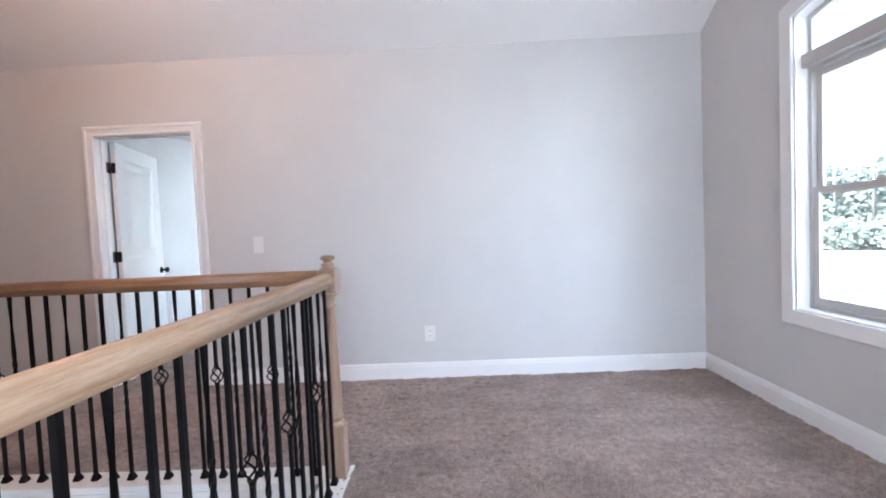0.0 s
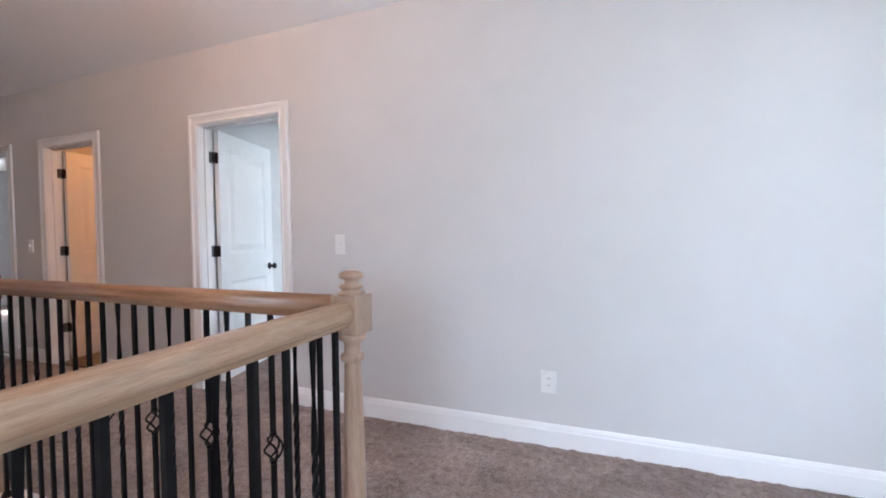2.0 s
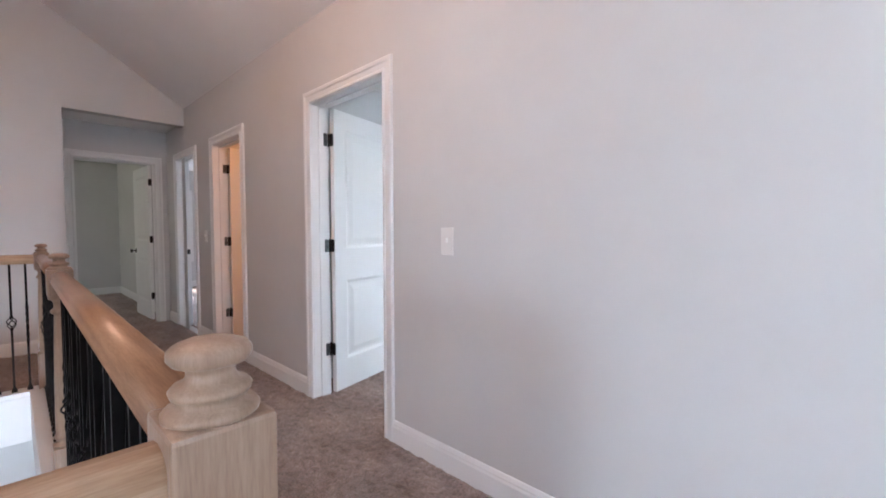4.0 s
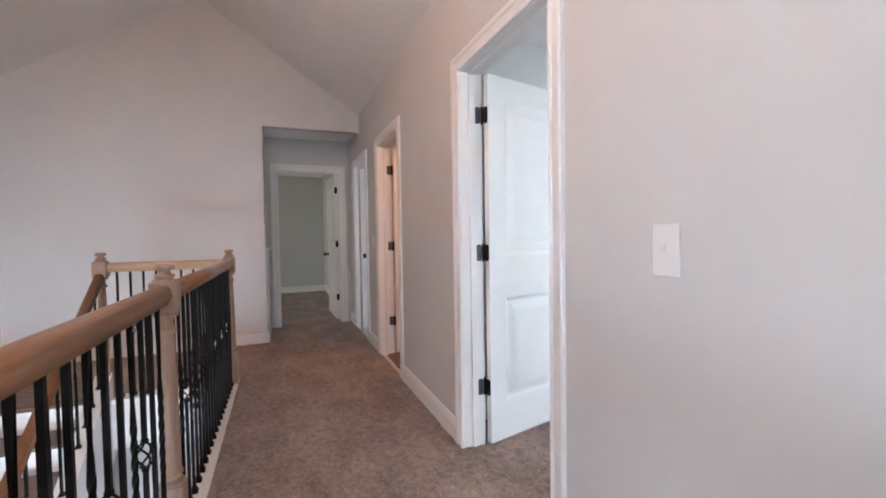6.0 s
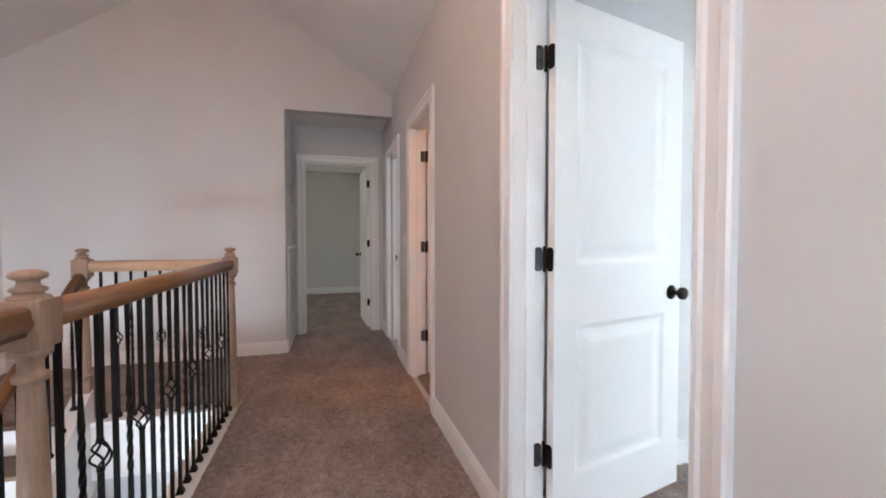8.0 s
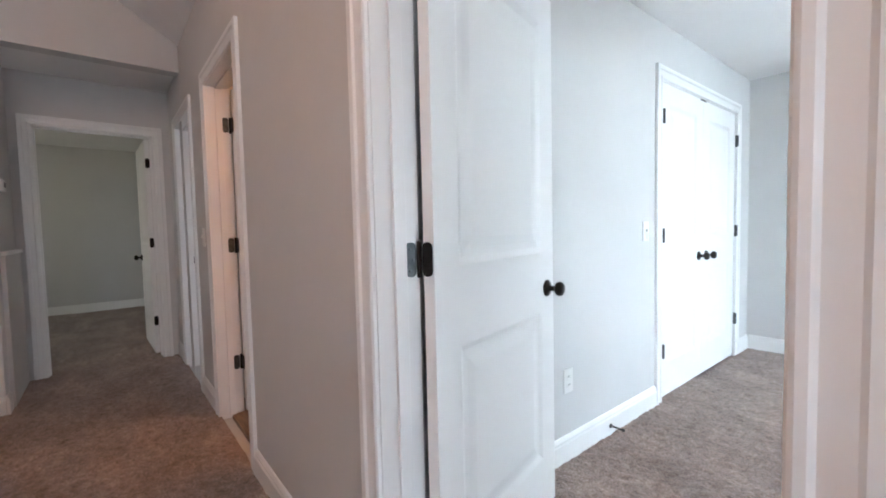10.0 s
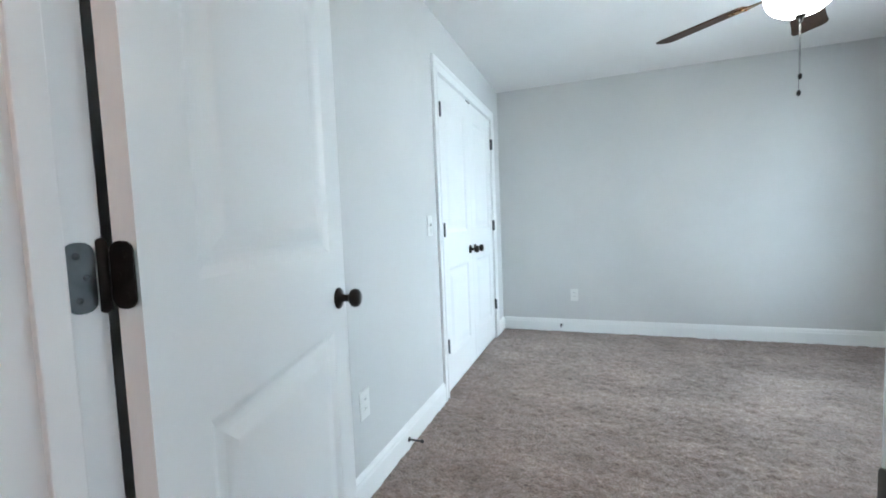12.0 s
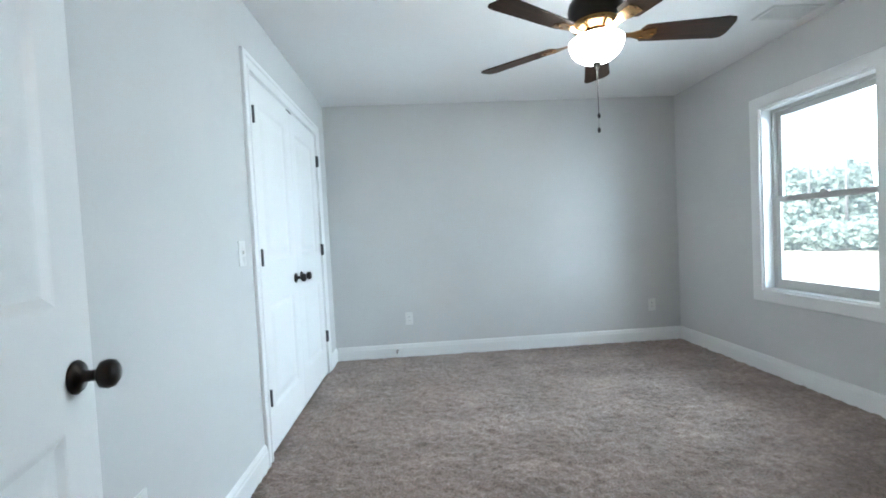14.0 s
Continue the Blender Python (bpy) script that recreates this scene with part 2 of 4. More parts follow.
def solid(name, bm, mats, label="", category="", kind="", group=""):
    """A thing or a piece of the setting that is one mesh."""
    return tagged(new(name, finish(bm, name, mats)), label, category, group, kind)


def thing(name, place, label, category, group="", kind=""):
    ob = new(name)
    ob.empty_display_size = 0.1
    ob.location = place
    return tagged(ob, label, category, group, kind)


def part(name, bm, mats, parent, label="", place=None, turn=0.0):
    """Links a bmesh as one mesh under a thing or part, in the parent's space."""
    return hang(name, finish(bm, name, mats), parent, label, place, turn)


def hang(name, me, parent, label="", place=None, turn=0.0):
    ob = new(name, me)
    ob.parent = parent
    if place:
        ob.location = place
    ob.rotation_euler = (0, 0, turn)
    return tagged(ob, label)

# ---- plan (metres) ----
WN, WT = 3.44, 0.12            # hall side of the north wall; wall thickness
BY0, BY1 = WN + WT, 7.402      # bedroom, south and north faces
BX0, BX1 = -3.033, 0.345         # bedroom, west and east faces
EX = 2.05                      # loft, east face
WX = -5.705                   # hall, west face
SY = 0.13                      # stair, south face
SPRING, SLOPE = 2.60, 0.66     # vaulted ceiling
RIDGE_Y = (SY + WN) / 2
RIDGE_Z = SPRING + SLOPE * (WN - RIDGE_Y)
BCEIL = 2.378
LOW = -2.85
D1, D2, D3 = (-2.742, -1.955), (-4.718, -3.998), (-6.05, -5.34)
D4 = (2.518, 3.297)
DOOR_H = 2.033


def wall_x(name, x0, x1, y0, y1, z0, z1, holes=(), mat=None, gable=False):
    """A wall along x; holes are (x0, x1, z0, z1)."""
    bm = bmesh.new()
    at = x0
    for a, b, c, d in sorted(holes):
        box(bm, at, a, y0, y1, z0, z1)
        if c > z0:
            box(bm, a, b, y0, y1, z0, c)
        box(bm, a, b, y0, y1, d, z1)
        at = b
    box(bm, at, x1, y0, y1, z0, z1)
    return solid(name, bm, mat or WALL, kind="structure")


def wall_y(name, x0, x1, y0, y1, z0, z1, holes=(), gable=None, arch=None):
    """A wall along y; holes are (y0, y1, z0, z1); an arch is (y0, y1, spring, rise)."""
    bm = bmesh.new()
    at = y0
    for a, b, c, d in sorted(holes):
        box(bm, x0, x1, at, a, z0, z1)
        if c > z0:
            box(bm, x0, x1, a, b, z0, c)
        if arch and abs(arch[0] - a) < 1e-6:
            n = 14
            for i in range(n):
                u0, u1 = a + (b - a) * i / n, a + (b - a) * (i + 1) / n
                h0, h1 = (arch_height(arch, u) for u in (u0, u1))
                loft(bm, [[(x0, u0, h0), (x1, u0, h0), (x1, u0, z1), (x0, u0, z1)], [(x0, u1, h1), (x1, u1, h1), (x1, u1, z1), (x0, u1, z1)]])
        else:
            box(bm, x0, x1, a, b, d, z1)
        at = b
    box(bm, x0, x1, at, y1, z0, z1)
    if gable:
        a, b, top = gable
        m = (a + b) / 2
        loft(bm, [[(x, a, z1), (x, b, z1), (x, m, top)] for x in (x0, x1)])
    return solid(name, bm, WALL, kind="structure")


def arch_height(arch, u):
    a, b, spring, rise = arch
    half = (b - a) / 2
    radius = (half * half + rise * rise) / (2 * rise)
    return spring + math.sqrt(max(0.0, radius ** 2 - (u - (a + b) / 2) ** 2)) - (radius - rise)


LOFT_WIN = (1.75, 2.575, 0.622, 2.28)
LOFT_ARCH = (1.75, 2.575, 2.28, 0.06)
BED_WIN = (5.60, 6.39, 0.615, 1.94)
WEST_WIN = (3.72, 4.6, 0.62, 1.95)
FOYER_WIN = (0.3, 1.9, LOW + 0.5, LOW + 2.3)
SOUTH_WIN = (0.0, 1.5, 0.7, 2.1)

wall_x("wall_north", -10.2, EX, WN, BY0, -0.3, SPRING, [(a - 0.018, b + 0.018, -0.03, DOOR_H + 0.018) for a, b in (D1, D2, D3)])
wall_y("wall_east", EX, EX + WT, -2.42, BY0, -0.3, SPRING, [LOFT_WIN], (SY, WN, RIDGE_Z), LOFT_ARCH)
wall_y("wall_west", WX - WT, WX, SY - WT, WN, 0.0 - 0.3, SPRING, [(2.380, WN - 0.001, -0.02, 2.40)], (SY, WN, RIDGE_Z))
wall_x("wall_stair_south", WX, -0.60, SY - WT, SY, LOW - 0.2, SPRING)
wall_y("wall_loft_west", -0.72, -0.60, -2.42, SY - WT, -0.3, SPRING)
wall_x("wall_loft_south", -0.60, EX, -2.42, -2.30, -0.3, SPRING, [SOUTH_WIN])
wall_x("wall_passage_south", -6.51, WX - WT, 2.260, 2.380, -0.3, 2.455)
wall_y("wall_passage_end", -6.63, -6.51, -0.62, WN, -0.3, 2.455, [(D4[0] - 0.018, D4[1] + 0.018, -0.03, DOOR_H + 0.018)])
wall_x("wall_west_room_south", -10.08, -6.63, -0.62, -0.50, -0.3, 2.455, [(-9.0, -8.0, 0.7, 2.0)])
wall_y("wall_far_west", -10.20, -10.08, -0.62, BY1 + WT, -0.3, 2.455, [WEST_WIN])
wall_x("wall_far_north", -10.08, BX1 + WT, BY1, BY1 + WT, -0.3, 2.455)
wall_y("wall_west_room_east", -5.07, -4.95, BY0, BY1, -0.3, 2.455)
wall_x("wall_bath_north", -4.95, BX0 - WT, 5.43, 5.55, -0.3, 2.455)
CL = (5.66, 7.045)
wall_y("wall_bedroom_west", BX0 - WT, BX0, BY0, BY1, -0.3, 2.455, [(CL[0] - 0.018, CL[1] + 0.018, -0.03, DOOR_H + 0.018)])
wall_y("wall_closet_back", -3.82, -3.70, 5.55, BY1, -0.3, 2.455)
wall_y("wall_bedroom_east", BX1, BX1 + WT, BY0, BY1, -0.3, 2.455, [BED_WIN])
# rooms below the stair well
wall_x("wall_lower_north", -6.0, EX, 2.19, 2.31, LOW - 0.2, -0.30)
wall_y("wall_lower_west", -4.64, -4.52, SY, 2.19, LOW - 0.2, -0.30)
wall_y("wall_lower_east", EX, EX + WT, SY - WT, 2.31, LOW - 0.2, -0.30, [FOYER_WIN])
wall_x("wall_lower_south", -0.60, EX, SY - WT, SY, LOW - 0.2, -0.30)


def slab(name, rects, z0, z1, mat, label=""):
    bm = bmesh.new()
    for r in rects:
        box(bm, *r, z0, z1)
    return solid(name, bm, mat, label, kind="structure")


slab("subfloor", [(WX, EX, 2.07, WN), (-0.61, EX, -2.30, 2.07), (WX, -4.492, SY, 2.07)], -0.30, -0.009, CARPET)
slab("subfloor_rooms", [(-10.08, -4.95, BY0, BY1), (BX0, BX1, BY0, BY1), (-4.95, BX0, 5.43, BY1), (-10.08, -6.63, -0.5, WN), (-6.63, WX, 2.380, WN), (D1[0], D1[1], WN, BY0)], -0.30, -0.009, CARPET)
slab("floor_lower", [(-6.0, EX, SY, 2.19)], LOW - 0.2, LOW, PLANK)
slab("floor_bath", [(-4.95, BX0 - WT, BY0, 5.43), (D2[0], D2[1], WN + 0.06, BY0)], -0.3, -0.002, PLANK)

# ceilings
bm = bmesh.new()
for y in (WN + WT, SY - WT):
    s = 1 if y > RIDGE_Y else -1
    z = SPRING - SLOPE * WT
    loft(bm, [[(x, y, z), (x, RIDGE_Y, RIDGE_Z), (x, RIDGE_Y, RIDGE_Z + 0.12), (x, y, z + 0.14)] for x in (WX - WT, EX + WT)])
solid("ceiling_vault", bm, CEIL, kind="structure")
slab("ceiling_loft", [(-0.72, EX + WT, -2.42, SY - WT)], SPRING, SPRING + 0.12, CEIL)
slab("ceiling_bedroom", [(BX0, BX1, BY0, BY1)], BCEIL, BCEIL + 0.12, CEIL)
slab("ceiling_west", [(-10.2, BX0 - WT, BY0, BY1), (-10.2, -6.51, -0.62, WN), (-6.51, WX - WT, 2.260, WN)], 2.455, 2.56, CEIL)


def carpet(name, x0, x1, y0, y1, step=0.013, height=0.003, seed=3):
    """A pile surface with real tufts: a fine sheet with a random nap."""
    rng = np.random.default_rng(seed)
    nx, ny = max(2, int((x1 - x0) / step)), max(2, int((y1 - y0) / step))
    xs, ys = np.linspace(x0, x1, nx), np.linspace(y0, y1, ny)
    gx, gy = np.meshgrid(xs, ys)
    z = rng.normal(0, 1, gx.shape)
    soft = z.copy()
    for k in range(2):
        soft = (soft + np.roll(soft, 1, 0) + np.roll(soft, 1, 1) + np.roll(soft, -1, 1)) / 2.2
    z = height * (0.55 * z + 0.6 * soft)
    jx, jy = rng.normal(0, step * 0.18, gx.shape), rng.normal(0, step * 0.18, gx.shape)
    jx[:, 0] = jx[:, -1] = 0
    jy[0] = jy[-1] = 0
    co = np.stack([gx + jx, gy + jy, np.clip(z, -0.006, 0.006)], -1).reshape(-1, 3)
    i = np.arange(nx * ny).reshape(ny, nx)
    q = np.stack([i[:-1, :-1], i[:-1, 1:], i[1:, 1:], i[1:, :-1]], -1).reshape(-1, 4)
    me = bpy.data.meshes.new(name)
    me.vertices.add(len(co))
    me.vertices.foreach_set("co", co.ravel())
    me.loops.add(q.size)
    me.loops.foreach_set("vertex_index", q.ravel())
    me.polygons.add(len(q))
    me.polygons.foreach_set("loop_start", np.arange(len(q)) * 4)
    me.polygons.foreach_set("loop_total", np.full(len(q), 4))
    me.polygons.foreach_set("use_smooth", np.ones(len(q), bool))
    me.update(calc_edges=True)
    me.materials.append(CARPET)
    return tagged(new(name, me), "brown-grey textured pile carpet", kind="structure")


carpet("floor_hall", WX, EX, 2.19, WN, seed=1)
carpet("floor_loft", -0.48, EX, -0.9, 2.19, seed=2)
carpet("floor_loft_south", -0.60, EX, -2.30, -0.9, 0.05, seed=8)
carpet("floor_landing", WX, -4.42, SY, 2.19, 0.02, seed=4)
carpet("floor_bedroom", BX0, BX1, BY0, BY1, seed=5)
carpet("floor_doorway", D1[0], D1[1], WN, BY0, seed=6)
carpet("floor_passage", -6.51, WX, 2.380, WN, 0.025, seed=7)
carpet("floor_west_room", -10.08, -6.51, -0.5, WN, 0.05, seed=9)
carpet("floor_north_west_room", -10.08, -5.07, BY0, BY1, 0.05, seed=10)


# ---- mouldings ----
BASE = [(0, 0), (0.016, 0), (0.016, 0.098), (0.012, 0.108), (0.012, 0.116), (0.006, 0.130), (0, 0.134)]


def baseboard(runs, label="white painted baseboard with a moulded top"):
    """Runs are ((x, y), (x, y)); the board stands to the left of the way from the first to the second."""
    for a, b in runs:
        a, b = Vector((*a, -0.01)), Vector((*b, -0.01))
        d = (b - a).normalized()
        n = Vector((-d.y, d.x, 0))
        bm = bmesh.new()
        loft(bm, [[p + n * w + Vector((0, 0, h)) for w, h in BASE] for p in (a, b)])
        solid("baseboard", bm, TRIM, label, kind="structure")


CW = 0.08  # casing width
baseboard([
    ((EX, WN), (D1[1] + CW, WN)), ((D1[0] - CW, WN), (D2[1] + CW, WN)), ((D2[0] - CW, WN), (D3[1] + CW, WN)), ((D3[0] - CW, WN), (-6.51, WN)),
    ((EX, -2.30), (EX, WN - 0.016)), ((WX, 2.380), (WX, SY)), ((WX + 0.016, SY), (-4.47, SY)),
    ((WX - WT, 2.380), (WX, 2.380)), ((-6.51, D4[0] - CW), (-6.51, 2.43)),
    ((-10.08, WN), (-10.08, -0.5)), ((-6.63, WN), (-10.08 + 0.016, WN)), ((-10.08, BY1), (-10.08, BY0)),
    ((BX0, CL[0] - CW), (BX0, BY0)), ((BX0, BY1), (BX0, CL[1] + CW)), ((BX1, BY1), (BX0 + 0.016, BY1)), ((BX1, BY0), (BX1, BY1 - 0.016)),
    ((BX0, BY0), (D1[0] - CW, BY0)), ((D1[1] + CW, BY0), (BX1, BY0)), ((-0.60, -2.30), (EX, -2.30)),
])

CASE = [(0, 0), (0, 0.011), (0.006, 0.015), (0.016, 0.015), (0.022, 0.009), (0.050, 0.013), (0.056, 0.019), (0.074, 0.020), (CW, 0.016), (CW, 0)]


def frame_sweep(bm, rect, put, profile, closed=False):
    """Sweeps a moulding round an opening with mitred corners; put(u, depth, z) gives the place."""
    u0, u1, z0, z1 = rect
    secs = []
    corners = [(u0, z0, -1, -1), (u0, z1, -1, 1), (u1, z1, 1, 1), (u1, z0, 1, -1)]
    if not closed:
        corners = [(u0, z0, -1, 0), (u0, z1, -1, 1), (u1, z1, 1, 1), (u1, z0, 1, 0)]
    for u, z, su, sz in corners:
        secs.append([put(u + su * w, d, z + sz * w) for w, d in profile])
    if closed:
        secs.append(secs[0])
    loft(bm, secs, closed_ends=not closed)
    if closed:
        bmesh.ops.remove_doubles(bm, verts=bm.verts, dist=1e-5)


def panel_leaf(width, height=2.015, thick=0.035):
    """A two-panel door leaf, hinged at its own z axis: x along the leaf, y through it."""
    bm = bmesh.new()
    st = 0.112
    panels = [(0.215, 0.80), (1.03, height - 0.125)]
    for y, s in ((0.0, 1), (thick, -1)):
        def q(pts):
            bm.faces.new([bm.verts.new((x, y + s * d, z)) for x, d, z in pts])
        x0, x1 = st, width - st
        q([(0, 0, 0), (x0, 0, 0), (x0, 0, height), (0, 0, height)])
        q([(x1, 0, 0), (width, 0, 0), (width, 0, height), (x1, 0, height)])
        at = 0.0
        for a, b in panels:
            q([(x0, 0, at), (x1, 0, at), (x1, 0, a), (x0, 0, a)])
            at = b
            rings = [(0, 0), (0.005, 0.0015), (0.020, 0.0085), (0.026, 0.0095), (0.034, 0.0095), (0.044, 0.0085), (0.074, 0.0025), (0.080, 0.002)]
            for (i, di), (j, dj) in zip(rings, rings[1:]):
                o = [(x0 + i, di, a + i), (x1 - i, di, a + i), (x1 - i, di, b - i), (x0 + i, di, b - i)]
                n = [(x0 + j, dj, a + j), (x1 - j, dj, a + j), (x1 - j, dj, b - j), (x0 + j, dj, b - j)]
                for k in range(4):
                    q([o[k], o[(k + 1) % 4], n[(k + 1) % 4], n[k]])
            i, di = rings[-1]
            q([(x0 + i, di, a + i), (x1 - i, di, a + i), (x1 - i, di, b - i), (x0 + i, di, b - i)])
        q([(x0, 0, at), (x1, 0, at), (x1, 0, height), (x0, 0, height)])
    for pts in ([(0, 0), (0, thick)], [(width, 0), (width, thick)]):
        (xa, ya), (xb, yb) = pts
        bm.faces.new([bm.verts.new(p) for p in ((xa, ya, 0), (xb, yb, 0), (xb, yb, height), (xa, ya, height))])
    for z in (0, height):
        bm.faces.new([bm.verts.new(p) for p in ((0, 0, z), (width, 0, z), (width, thick, z), (0, thick, z))])
    bmesh.ops.remove_doubles(bm, verts=bm.verts, dist=1e-5)
    return bm


def knob_mesh():
    bm = bmesh.new()
    lathe(bm, [(0.0, 0.0), (0.032, 0.0), (0.033, 0.004), (0.028, 0.010), (0.014, 0.013), (0.011, 0.018), (0.011, 0.034), (0.016, 0.038), (0.026, 0.044),
               (0.0285, 0.054), (0.026, 0.064), (0.018, 0.070), (0.0, 0.072)], 24)
    return finish(bm, "knob", BRONZE)


KNOB = knob_mesh()


def plate(bm, x, y0, y1, z0, z1, r=0.014, t=0.0025, along="y"):
    """A thin plate with rounded corners."""
    pts = []
    for cy, cz, a0 in ((y1 - r, z1 - r, 0), (y0 + r, z1 - r, 90), (y0 + r, z0 + r, 180), (y1 - r, z0 + r, 270)):
        for k in range(5):
            a = radians(a0 + k * 22.5)
            pts.append((cy + r * math.cos(a), cz + r * math.sin(a)))
    if along == "y":
        loft(bm, [[(x + d, u, v) for u, v in pts] for d in (0, t)])
    else:
        loft(bm, [[(u, x + d, v) for u, v in pts] for d in (0, t)])


def hinge_leaf_mesh(mat, name):
    bm = bmesh.new()
    plate(bm, 0, 0.0, 0.034, -0.045, 0.045)
    for z in (-0.028, 0.0, 0.028):
        lathe(bm, [(0.0045, -0.001), (0.0045, 0.0032), (0.0, 0.0036)], 8, (0, 0, 0))
        for v in list(bm.verts)[-17:]:
            v.co = Vector((v.co.z, 0.017 + v.co.x + (0.006 if z == 0 else -0.004), z + v.co.y))
    return finish(bm, name, mat)


def barrel_mesh():
    bm = bmesh.new()
    lathe(bm, [(0.0, -0.050), (0.005, -0.048), (0.0075, -0.045), (0.0075, 0.045), (0.005, 0.048), (0.0, 0.050)], 12)
    return finish(bm, "hinge_pin", BRONZE)


HINGE_A, HINGE_B, PIN = hinge_leaf_mesh(SHEEN_GREY, "hinge_plate"), hinge_leaf_mesh(BRONZE, "hinge_plate"), barrel_mesh()
HINGE_Z = (0.325, 1.068, 1.812)

# ---- doors ----
J = 0.018  # jamb board


def south_face(u, d, z):
    return (u, WN - d, z)


def north_face(u, d, z):
    return (u, BY0 + d, z)


def ubox(bm, put, u0, u1, d0, d1, z0, z1, bevel=0.0, mat=0):
    a, b = put(u0, d0, z0), put(u1, d1, z1)
    box(bm, *(v for i in range(3) for v in sorted((a[i], b[i]))), bevel, mat)


def door_frame(door, span, puts, depth, stop):
    """Casing on each face given, jamb boards and stop. puts[0] maps (u, depth, z), with depth growing out of the wall."""
    u0, u1 = span
    for put in puts:
        bm = bmesh.new()
        frame_sweep(bm, (u0 - 0.004, u1 + 0.004, -0.01, DOOR_H + 0.004), put, CASE)
        part("casing", bm, TRIM, door)
    put = puts[0]
    bm = bmesh.new()
    ubox(bm, put, u0 - J, u0, 0.001, -depth - 0.001, -0.02, DOOR_H + J)
    ubox(bm, put, u1, u1 + J, 0.001, -depth - 0.001, -0.02, DOOR_H + J)
    ubox(bm, put, u0, u1, 0.001, -depth - 0.001, DOOR_H, DOOR_H + J)
    part("jamb", bm, TRIM, door)
    a, b = stop
    bm = bmesh.new()
    ubox(bm, put, u0, u0 + 0.011, a, b, -0.01, DOOR_H, 0.002)
    ubox(bm, put, u1 - 0.011, u1, a, b, -0.01, DOOR_H, 0.002)
    ubox(bm, put, u0 + 0.011, u1 - 0.011, a, b, DOOR_H - 0.011, DOOR_H, 0.002)
    part("door_stop_strip", bm, TRIM, door)


def door_leaf(door, pin, angle, width, side, knobs=(-1, 1), pins=True, plates=True):
    """Hangs a leaf at its hinge pin; side tells on which side of the pin's plane the leaf lies."""
    lo = -0.043 if side < 0 else 0.008
    bm = panel_leaf(width)
    bmesh.ops.translate(bm, verts=bm.verts, vec=(0.009, lo, 0.014))
    leaf = part("door_leaf", bm, TRIM, door, "white two-panel moulded door leaf", pin, radians(angle))
    for s in knobs:
        k = hang("knob", KNOB, leaf, "dark bronze round door knob", (width - 0.058, lo if s < 0 else lo + 0.035, 0.902))
        k.rotation_euler = (radians(90 if s < 0 else -90), 0, 0)
    for z in HINGE_Z:
        if pins:
            hang("hinge_pin", PIN, leaf, "dark bronze hinge barrel", (0, 0, z))
        if plates:
            h = hang("hinge_plate", HINGE_B, leaf, "black hinge plate with rounded corners", (0.0013, lo if side < 0 else lo + 0.001, z))
    bm = bmesh.new()
    box(bm, width + 0.0035, width + 0.006, lo + 0.006, lo + 0.029, 0.872, 0.932, 0.001)
    part("latch_plate", bm, BRONZE, leaf)
    return leaf


def jamb_plates(door, x, y, turn):
    for z in HINGE_Z:
        hang("jamb_hinge_plate", HINGE_A, door, "dark hinge plate on the jamb, its reflection painted grey", (x, y, z), turn)


def strike(door, x, y):
    bm = bmesh.new()
    plate(bm, 0, -0.030, 0.016, -0.03, 0.03, 0.006, 0.002)
    p = part("strike_plate", bm, BRONZE, door, "dark bronze strike plate", (x - 0.0015, y, 0.915))


STOP_N = (-(WT - 0.037 - 0.035), -(WT - 0.037))
door_1 = thing("door_1", (0, 0, 0), "white two-panel bedroom door standing open with black hinges", "door", kind="structure")
door_frame(door_1, D1, (south_face, north_face), WT, STOP_N)
door_leaf(door_1, (D1[0], BY0 + 0.008, 0), 103.7, D1[1] - D1[0] - 0.012, -1)
jamb_plates(door_1, D1[0], BY0 - 0.036, 0)
strike(door_1, D1[1], BY0 - 0.012)

door_2 = thing("door_2", (0, 0, 0), "white two-panel bathroom door standing open under warm light", "door", kind="structure")
door_frame(door_2, D2, (south_face, north_face), WT, STOP_N)
door_leaf(door_2, (D2[0], BY0 + 0.008, 0), 97, D2[1] - D2[0] - 0.012, -1)
jamb_plates(door_2, D2[0], BY0 - 0.036, 0)
strike(door_2, D2[1], BY0 - 0.012)

door_3 = thing("door_3", (0, 0, 0), "white two-panel door opened wide into a side room", "door", kind="structure")
door_frame(door_3, D3, (south_face, north_face), WT, STOP_N)
door_leaf(door_3, (D3[1], BY0 + 0.008, 0), 82, D3[1] - D3[0] - 0.012, 1)
strike(door_3, D3[0] + 0.003, BY0 - 0.012)


def passage_face(u, d, z):
    return (-6.51 + d, u, z)


def west_room_face(u, d, z):
    return (-6.63 - d, u, z)


door_4 = thing("door_4", (0, 0, 0), "white two-panel door standing open at the end of the passage", "door", kind="structure")
door_frame(door_4, D4, (passage_face, west_room_face), WT, STOP_N)
door_leaf(door_4, (-6.638, D4[1], 0), 182, D4[1] - D4[0] - 0.012, 1)
jamb_plates(door_4, -6.63 + 0.036, D4[1] - 0.0, radians(90))


def bed_west_face(u, d, z):
    return (BX0 + d, u, z)


closet = thing("door_5", (0, 0, 0), "pair of closed white two-panel closet doors with dark knobs", "closet door", kind="structure")
bm = bmesh.new()
frame_sweep(bm, (CL[0] - 0.004, CL[1] + 0.004, -0.01, DOOR_H + 0.004), bed_west_face, CASE)
part("casing", bm, TRIM, closet)
bm = bmesh.new()
ubox(bm, bed_west_face, CL[0] - J, CL[0], 0.001, -WT, -0.02, DOOR_H + J)
ubox(bm, bed_west_face, CL[1], CL[1] + J, 0.001, -WT, -0.02, DOOR_H + J)
